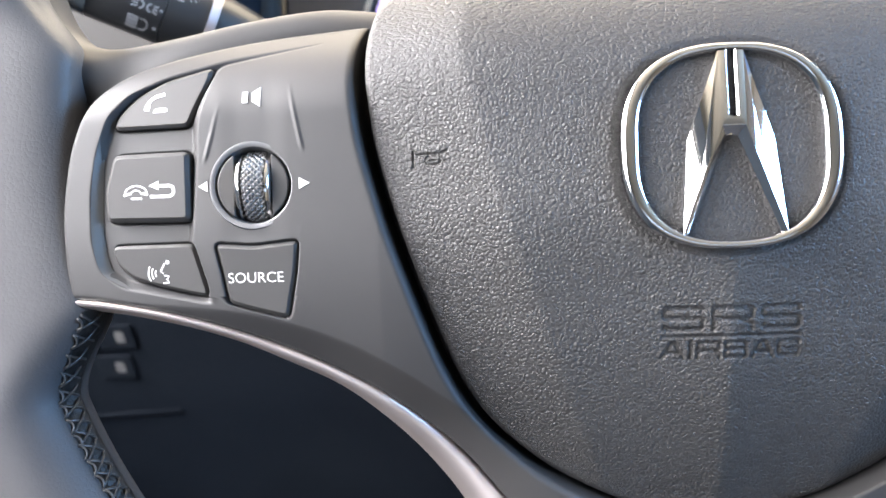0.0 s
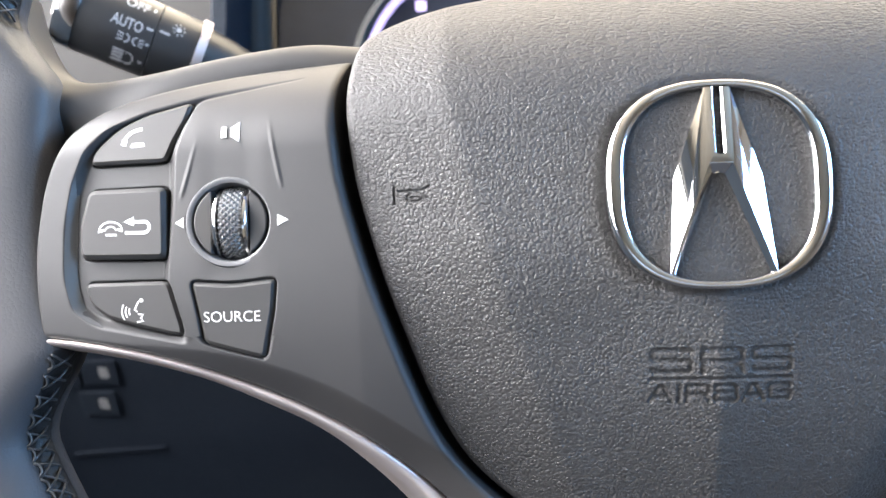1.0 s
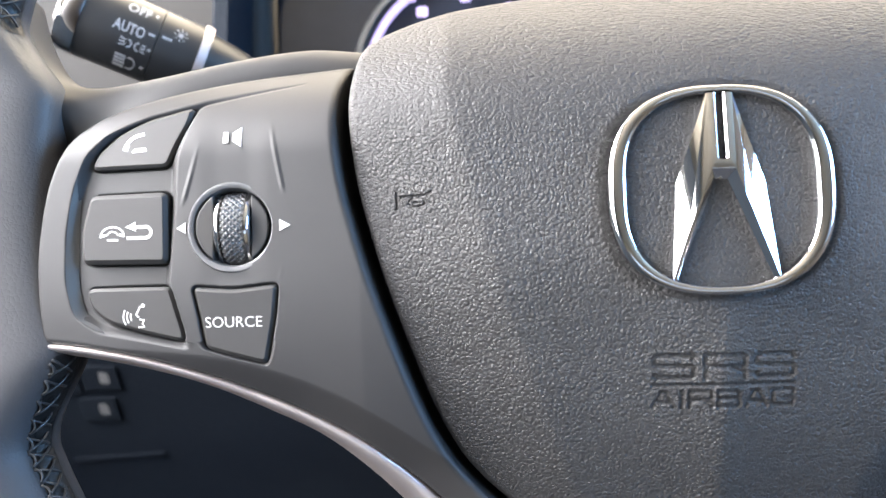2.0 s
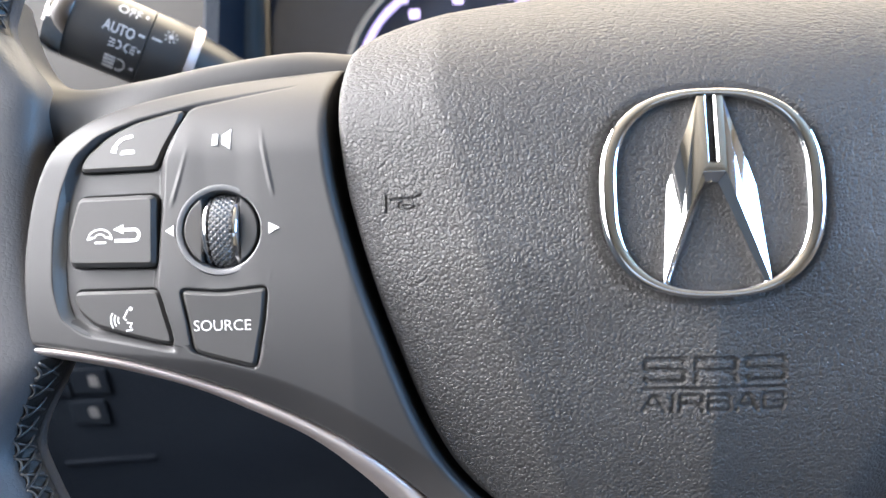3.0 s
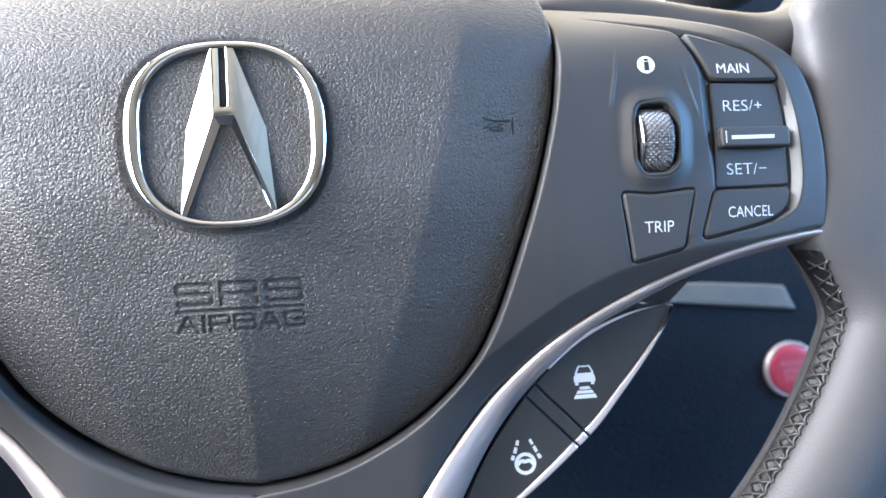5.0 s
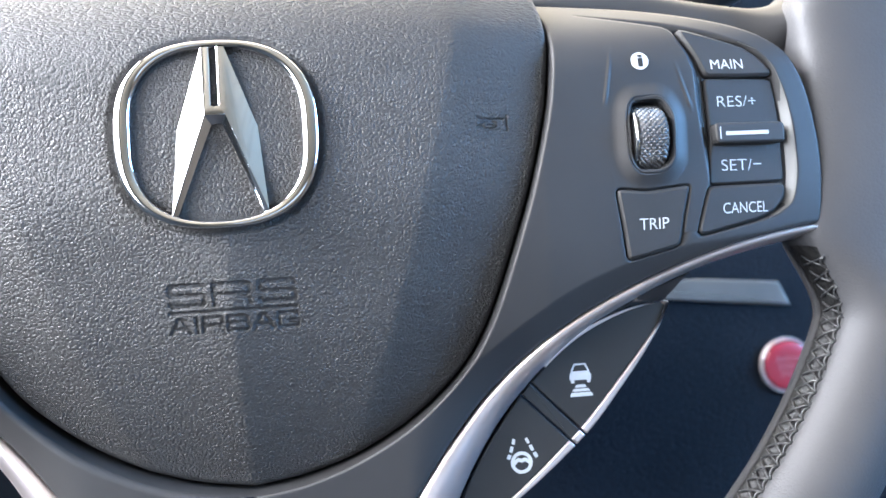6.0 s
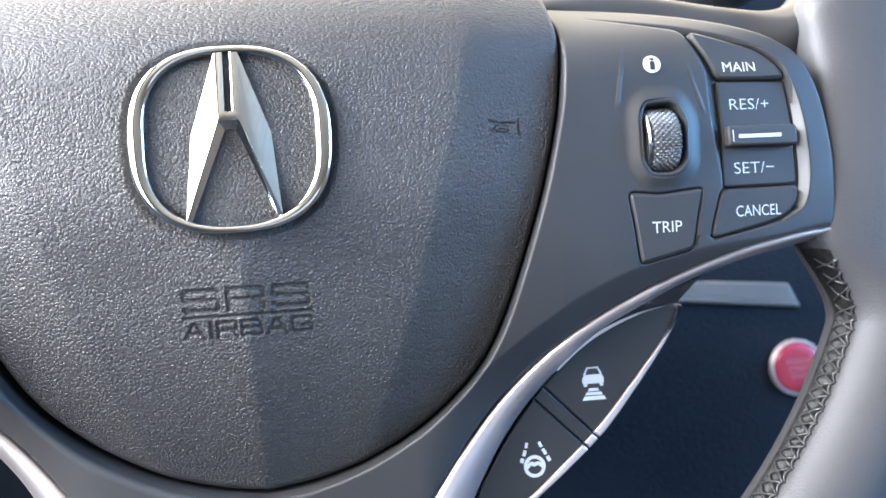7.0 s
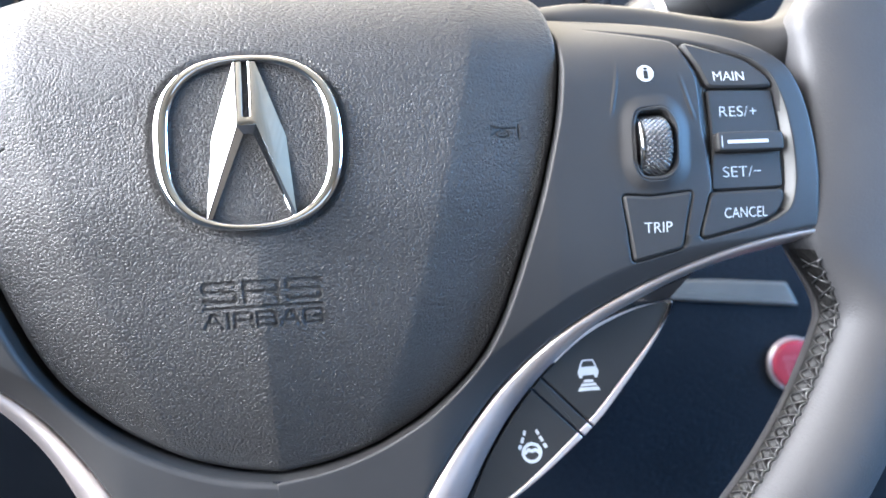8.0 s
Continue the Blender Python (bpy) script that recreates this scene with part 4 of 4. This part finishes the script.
# ---- assist key pod under the right spoke ----
POD_L = [(117.2, -48.9), (105.0, -51.2), (92.7, -56.2), (83.8, -62.2), (75.2, -70.2), (66.6, -80.6), (59.4, -91.4), (54.4, -102), (51.5, -112)]
POD_R = [(118.0, -49.2), (115.8, -54.9), (110.8, -62.3), (103.2, -71.8), (93.7, -82.7), (82.8, -92.2), (73.8, -99.2), (65.9, -104.4), (58.5, -108.6), (51.8, -112.4)]
podl, podr = resample(spline(POD_L, 6), 60), resample(spline(POD_R, 6), 60)
POD_W = -27.0
pod = new("assist_key_pod")
pod.parent = wheel
tagged(pod, "lens-shaped black key pod edged with satin metal")


def between(a, b, side_a, side_b):
    """The stretch of the pod between two shares of its length, from one share of its width to another."""
    n = 24
    k = np.linspace(a, b, n) * 59
    at = lambda line: np.stack([np.interp(k, np.arange(60), line[:, c]) for c in (0, 1)], 1)  # noqa: E731
    l, r = at(podl), at(podr)
    return np.concatenate([l + (r - l) * side_a, (l + (r - l) * side_b)[::-1]])


upper = plate("assist_key", between(0.015, 0.478, 0.03, 0.9), POD_W, 5, 0.35, PODKEY, pod, "black key with a white car mark")
middle = plate("key_bridge", between(0.485, 0.522, 0.03, 0.9), POD_W, 5, 0.2, PODKEY, pod)
lower = plate("assist_key", between(0.529, 0.97, 0.03, 0.9), POD_W, 5, 0.35, PODKEY, pod, "black key with a white lane mark")
for a, b in ((0.0, 0.478), (0.485, 0.522), (0.529, 1.0)):
    plate("edge_strip", between(a, b, 0.90, 1.0) if a > 0 else between(0.0, b, 0.9, 1.0), POD_W + 0.5, 7, 0.45, SATIN, pod, "satin metal edge strip")
plate("edge_line", between(0.0, 0.42, -0.03, 0.035), POD_W + 0.4, 4, 0.15, SATIN, pod, "thin bright edge line")
# the glossy fairing from the trim down to the pod
low = resample(spline(TRIM_LOW, 8), 90)
sel = resample(low[(low[:, 0] < 126) & (low[:, 0] > 42)], 50)
pl = resample(podl, 50)
U, V, W = [], [], []
edge_w = arm_face(sel[:, 0], sel[:, 1]) - 7.8
for k, drop in ((0.0, 0.0), (0.15, 0.25), (0.35, 0.42), (0.6, 0.62), (0.85, 0.86), (1.0, 1.0)):
    p = sel + (pl - sel) * k
    U.append(p[:, 0]), V.append(p[:, 1]), W.append(edge_w + (POD_W - 0.6 - edge_w) * drop)
wheel_grid("fairing", np.array(U), np.array(V), np.array(W), FAIRING, pod, "glossy dark grey fairing", 60)
CAR = [rounded([(87.9, -68.2), (88.6, -67.2), (93.4, -67.2), (94.1, -68.2), (94.1, -69.7), (87.9, -69.7)], 0.4), stroke([(88.5, -67.3), (89.5, -65.3), (92.5, -65.3), (93.5, -67.3)], 0.5),
       [(88.2, -69.6), (89.2, -69.6), (89.2, -70.5), (88.2, -70.5)], [(92.8, -69.6), (93.8, -69.6), (93.8, -70.5), (92.8, -70.5)],
       [(89.7, -71.0), (92.2, -71.0), (92.6, -71.8), (89.3, -71.8)], [(88.9, -72.1), (93.0, -72.1), (93.5, -72.9), (88.4, -72.9)], [(88.2, -73.2), (93.8, -73.2), (94.4, -74.3), (87.6, -74.3)]]
printed("mark", CAR, POD_W, upper)
LANE = [stroke(arc(72.6, -91.2, 2.6, -20, 200, 20), 0.95), stroke(arc(72.6, -91.2, 2.6, 200, 340, 14), 0.95), stroke(spline([(70.4, -91.4), (71.5, -90.4), (72.6, -90.7), (73.7, -90.4), (74.9, -91.4)], 4), 1.0),
        stroke([(70.8, -84.6), (70.5, -86.0)], 0.8), stroke([(70.2, -86.6), (69.7, -88.2)], 0.9), stroke([(69.4, -88.8), (68.9, -90.0)], 1.0),
        stroke([(74.2, -84.6), (74.9, -86.0)], 0.8), stroke([(75.2, -86.6), (76.0, -88.1)], 0.9), stroke([(76.3, -88.7), (77.0, -90.0)], 1.0)]
printed("mark", LANE, POD_W, lower)


# ---- behind the wheel ----
def wheel_thing(name, label, category):
    """An Empty in the wheel's frame for a thing that stands behind the wheel."""
    ob = new(name)
    ob.matrix_world = HUB
    return tagged(ob, label, category)


def turned(name, profile, base, axis, mat, parent, label="", n=40):
    """A body of revolution in the wheel frame: profile of (along, radius) from base along axis."""
    b, a = np.array(base, float), np.array(axis, float)
    a /= np.linalg.norm(a)
    s = np.cross(a, (0, 0, 1.0) if abs(a[2]) < 0.9 else (0, 1.0, 0))
    s /= np.linalg.norm(s)
    t = np.cross(a, s)
    ang = np.linspace(0, 2 * np.pi, n, endpoint=False)
    rows = [b + a * d + r * (np.cos(ang)[:, None] * s + np.sin(ang)[:, None] * t) for d, r in profile]
    m = np.array(rows)
    ob = wheel_grid(name, m[..., 0], m[..., 1], m[..., 2], mat, parent, label, 40, wrap=True)
    return ob, (b, a, s, t)


S_END = np.array((-189.8, 78.5, -84.0))
S_AXIS = np.array((0.8399, -0.3238, -0.4355))
S_SIDE, S_FRONT = np.array((0.360, 0.933, 0.0)), np.array((0.406, -0.157, 0.900))
S_R = 13.4


def stalk_point(d, h, lift=0.1):
    """A place on the driver's side of the knob: d along it from its end, h above its middle line."""
    h = max(-0.97 * S_R, min(0.97 * S_R, h))
    return S_END + S_AXIS * d + S_SIDE * h + S_FRONT * (math.sqrt(S_R**2 - h * h) + lift)


def stalk_mark(name, shapes, parent, mat):
    verts, faces = [], []
    for shape in shapes:
        p, tri = shape if isinstance(shape, tuple) else (np.array(shape, float), None)
        base = len(verts)
        verts += [P(*stalk_point(d, h)) for d, h in p]
        faces += [tuple(base + i for i in f) for f in tri] if tri is not None else [tuple(range(base, base + len(p)))]
    link(name, mesh_of(name, verts, faces), mat, parent)


def stalk_body(thing):
    turned("knob", [(-2, 0.1), (-2, 9.0), (-1, 11.5), (4.6, S_R - 0.3), (5.6, S_R), (29, S_R), (29.3, S_R - 0.4)], S_END, S_AXIS, STALK, thing, "black turning knob")
    turned("end_ring", [(-2.6, 10.5), (-1.6, 12.6), (1.5, 13.7), (5.0, 13.8), (5.4, 12.9)], S_END, S_AXIS, CHROME, thing, "chrome end ring")
    turned("sleeve", [(29.2, S_R - 0.5), (29.5, S_R + 0.05), (43.0, S_R + 0.05), (43.4, S_R - 0.6)], S_END, S_AXIS, STALK, thing, "fixed black sleeve")
    turned("ring", [(43.0, 12.0), (43.1, 14.5), (46.0, 14.3), (46.2, 12.0)], S_END, S_AXIS, SATIN, thing, "satin metal ring")
    turned("arm", [(45.5, 12.2), (54, 11.4), (64, 9.6), (68, 8.6), (110, 8.0)], S_END, S_AXIS, STALK, thing)


light_stalk = wheel_thing("light_stalk", "black headlight stalk with a chrome end and pale marks", "car stalk")
stalk_body(light_stalk)


def laid(body_, left, right, low_, high_, weight=0.0):
    p, t = letters(body_, weight)
    return (boxed(p, left, right, low_, high_), t)


stalk_mark("lettering", [laid("OFF", 17.6, 25.2, 6.4, 9.6, 0.02), arc(27.0, 8.4, 0.6, 0, 330, 9)], light_stalk, GREYPRINT)
stalk_mark("lettering", [laid("AUTO", 15.0, 25.2, -1.2, 2.6, 0.02), stroke([(26.3, 1.4), (28.4, 1.4)], 0.8)], light_stalk, GREYPRINT)
stalk_mark("mark", [stroke(arc(21.0, -4.2, 1.3, -90, 90, 8), 0.55), stroke(arc(24.8, -4.2, 1.3, 90, 270, 8), 0.55)]
           + [stroke([(18.4, -4.2 + k), (20.4, -4.2 + 0.7 * k)], 0.45) for k in (-1.2, 0, 1.2)] + [stroke([(25.4, -4.2 + 0.7 * k), (27.0, -4.2 + k)], 0.45) for k in (-1.2, 0, 1.2)]
           + [stroke([(27.6, -3.8), (28.6, -3.8)], 0.8)], light_stalk, GREYPRINT)
stalk_mark("mark", [stroke(np.concatenate([arc(23.6, -10.0, 1.6, 90, -90, 10), [(22.8, -11.6), (22.8, -8.4), (23.6, -8.4)]]), 0.5)]
           + [stroke([(18.4, -10.0 + k), (22.0, -10.0 + k)], 0.7) for k in (-1.5, -0.5, 0.5, 1.5)] + [stroke([(27.0, -9.9), (28.2, -9.9)], 0.8)], light_stalk, GREYPRINT)
stalk_mark("mark", [stroke([(30.4, 2.3), (33.8, 2.3)], 0.8), arc(36.0, 5.2, 0.9, 0, 330, 10)] + [stroke([(36.0 + 1.5 * math.cos(a), 5.2 + 1.5 * math.sin(a)), (36.0 + 2.3 * math.cos(a), 5.2 + 2.3 * math.sin(a))], 0.4) for a in np.arange(8) * math.pi / 4], light_stalk, GREYPRINT)
wiper_stalk = wheel_thing("wiper_stalk", "black wiper stalk with a chrome end behind the spoke", "car stalk")
S_END, S_AXIS = S_END * (-1, 1, 1), S_AXIS * (-1, 1, 1)
stalk_body(wiper_stalk)
S_AXIS = S_AXIS * (-1, 1, 1)


# ---- dashboard and cabin ----
def slab(name, x0, x1, y0, y1, z0, z1, mat, bevel=0.0, parent=None):
    bm = bmesh.new()
    bmesh.ops.create_cube(bm, size=1.0)
    for p in bm.verts:
        p.co = Vector((x0 + (p.co.x + 0.5) * (x1 - x0), y0 + (p.co.y + 0.5) * (y1 - y0), z0 + (p.co.z + 0.5) * (z1 - z0)))
    if bevel:
        bmesh.ops.bevel(bm, geom=bm.edges[:], offset=bevel, segments=3, affect="EDGES", profile=0.5)
    me = bpy.data.meshes.new(name)
    bm.to_mesh(me)
    bm.free()
    return link(name, me, mat, parent)


def frame_wall(name, outer, holes, axis_, at, thick, mat):
    """A wall with openings of one height through it. outer: (a0, a1, z0, z1) along the wall; holes: (from, to) pairs and their low and high edge; axis_: the axis it stands across."""
    a0, a1, z0, z1 = outer
    spans, k0, k1 = holes
    stops = [a0] + [x for span in spans for x in span] + [a1]
    bm = bmesh.new()
    blocks = [(a0, a1, z0, k0), (a0, a1, k1, z1)] + [(x, y, k0, k1) for x, y in zip(stops[::2], stops[1::2])]
    for b0, b1, c0, c1 in blocks:
        got = bmesh.ops.create_cube(bm, size=1.0)["verts"]
        for p in got:
            a, t, z = b0 + (p.co.x + 0.5) * (b1 - b0), at + p.co.y * thick, c0 + (p.co.z + 0.5) * (c1 - c0)
            p.co = Vector((t, a, z)) if axis_ == "x" else Vector((a, t, z))
    me = bpy.data.meshes.new(name)
    bm.to_mesh(me)
    bm.free()
    ob = link(name, me, mat)
    return tagged(ob, "", "", "", "structure")


tagged(frame_wall("wall_left", (-1.7, 1.1, 0.0, 1.32), ([(-0.75, 0.42)], 0.78, 1.22), "x", -0.50, 0.06, SEAT), "driver's door side with an open window")
tagged(frame_wall("wall_right", (-1.7, 1.1, 0.0, 1.32), ([(-0.95, 0.42)], 0.80, 1.20), "x", 1.12, 0.06, SEAT), "passenger door side with a window")
tagged(frame_wall("wall_back", (-0.53, 1.15, 0.0, 1.32), ([(-0.30, 0.92)], 0.86, 1.18), "y", -1.73, 0.06, CLOTH), "light rear of the cabin with a window")
tagged(slab("floor", -0.53, 1.15, -1.76, 1.1, -0.05, 0.0, CARPET), "dark carpeted car floor", kind="structure")
tagged(slab("ceiling", -0.53, 1.15, -1.76, 0.10, 1.32, 1.37, CLOTH), "light cloth headliner", kind="structure")
tagged(slab("wall_front", -0.53, 1.15, 1.05, 1.11, 0.0, 0.74, SEAT), "bulkhead under the windscreen", kind="structure")
tagged(slab("ground", -400, 400, -400, 400, -0.55, -0.5, GROUND), "grey asphalt outside the car", kind="structure")

dash = new("dashboard")
dash.matrix_world = HUB
tagged(dash, "black moulded dashboard with silver strips behind the wheel", "dashboard")
DW = -185.0


def box_outline(u0, u1, v0, v1, r=4.0):
    return rounded([(u0, v0), (u1, v0), (u1, v1), (u0, v1)], r)


plate("lower_panel", box_outline(-36, 1190, -420, 12, 12), DW, 40, 6, DASH, dash, "black grained lower dash panel")


def knee(u, v):
    """The panel over the driver's knees, which leans away downwards."""
    return DW + 0.6 * (v - 12)


plate("knee_panel", box_outline(-560, -40, -300, 12, 8), knee, 30, 4, DASH, dash, "black grained knee panel")
plate("side_panel", box_outline(-505, -152, 22, 170, 10), DW - 6, 40, 5, TAN, dash, "grey dash panel by the door")
plate("centre_panel", box_outline(152, 1190, 22, 170, 10), DW - 6, 40, 5, DASH, dash, "black dash panel towards the middle")
# instrument binnacle: a dark well with a hood over it
plate("cluster_floor", box_outline(-150, 150, 14, 175, 8), DW - 22, 6, 2, GLASSDARK, dash, "dark instrument glass")
hood = spline([(-156, 20), (-158, 90), (-150, 150), (-110, 178), (0, 188), (110, 178), (150, 150), (158, 90), (156, 20)], 8)
rows = [(0.0, DW - 24), (0.0, DW + 12), (3.0, DW + 22), (9.0, DW + 22), (14.0, DW + 10), (16, DW - 30)]
grow = [np.array(hood) * (1 + g / 160, 1 + g / 170) for g, _ in rows]
wheel_grid("hood", np.array([g[:, 0] for g in grow]), np.array([g[:, 1] for g in grow]), np.array([np.full(len(hood), w) for _, w in rows]), DASH, dash, "black instrument hood", 60)
for side in (-1, 1):
    turned("gauge_ring", [(0, 55), (4, 56.5), (6, 55.5), (6, 53.5), (1, 52.5)], (side * 55, 84, DW - 22), (0, 0, 1), DASHSILVER, dash, "silver gauge ring", 72)
    printed("scale_band", [np.concatenate([arc(side * 55, 84, 50.4, 225, -45, 60), arc(side * 55, 84, 46.5, -45, 225, 60)])], DW - 17, dash, VIOLET, "violet scale band", lift=0.2)
    for k in range(25):
        a = math.radians(225 - k * 11.25)
        long = 5.0 if k % 3 == 0 else 2.6
        c, s_ = math.cos(a), math.sin(a)
        printed("tick", [stroke([(side * 55 + 50 * c, 84 + 50 * s_), (side * 55 + (50 - long) * c, 84 + (50 - long) * s_)], 1.5 if k % 3 == 0 else 0.8)], DW - 16, dash, LITMARK, lift=0.3)
        if k % 3 == 0:
            p = np.array([(side * 55 + 38.5 * c, 84 + 38.5 * s_)])[0]
            printed("numeral_bar", [rounded([(p[0] - 2.6, p[1] - 2.4), (p[0] + 2.6, p[1] - 2.4), (p[0] + 2.6, p[1] + 2.4), (p[0] - 2.6, p[1] + 2.4)], 0.9)], DW - 16, dash, LITMARK, lift=0.3)
# switches and a silver line by the driver's knee
for u, v, lit in ((-270, -61.7, True), (-249, -60.6, False), (-254, -78, False)):
    sw = plate("switch", box_outline(u - 12, u + 8, v - 7, v + 7, 2), lambda a, b: knee(a, b) + 2.0, 5, 1.0, DASH, dash, "small black switch with a pale mark")
    spot = rounded([(u - 2.4, v - 2.6), (u + 3.0, v - 3), (u + 2.6, v + 3.2), (u - 2.0, v + 3.6)], 1.4)
    if lit:
        printed("indicator", [rounded([(u - 2.2, v - 2.6), (u + 1.6, v - 2.6), (u + 0.4, v + 3.0), (u - 1.0, v + 3.0)], 0.7)], lambda a, b: knee(a, b) + 2.0, sw, GREENLED, "green indicator light")
    else:
        printed("mark", [spot], lambda a, b: knee(a, b) + 2.0, sw, FAINT)
plate("knee_strip", rounded([(-280, -110), (-228, -106.8), (-228, -103.8), (-280, -107)], 1.0), lambda a, b: knee(a, b) + 1.5, 3, 0.8, DASH, dash, "thin dark strip")
plate("silver_strip", rounded([(150, -52.5), (242, -62.8), (236.5, -50.4), (196, -46.6), (150, -45)], 1.0), DW + 2.0, 4, 0.8, DASHSILVER, dash, "wedge of silver trim")

start_button = wheel_thing("start_button", "round red engine start button with grey metal ring on dash", "start button")
turned("ring", [(0, 14.0), (3.0, 14.0), (3.8, 13.5), (3.8, 12.9), (2.2, 12.3)], (237.5, -92.5, DW - 1), (0, 0, 1), SATIN, start_button, "grey metal ring", 56)
turned("cap", [(0, 12.3), (3.2, 12.3), (4.3, 11.6), (4.7, 10.0), (4.4, 5.0), (4.3, 0.05)], (237.5, -92.5, DW - 1), (0, 0, 1), RED, start_button, "red translucent cap", 56)
for k, half_, body_ in ((3.4, 6.6, "ENGINE"), (-0.4, 5.6, "START"), (-4.2, 4.8, "STOP")):
    word(body_, 237.5 - half_, 237.5 + half_, -92.5 + k - 1.3, -92.5 + k + 1.3, DW + 3.6, start_button, 0.01, mat=PALERED)

column = wheel_thing("steering_column", "black steering column shroud between wheel and dash", "steering column")
turned("shroud", [(0, 5), (0, 40), (20, 44), (120, 52), (140, 53), (150, 53)], (0, -8, -40), (0, 0.0, -1), DARK, column, "black column shroud", 48)
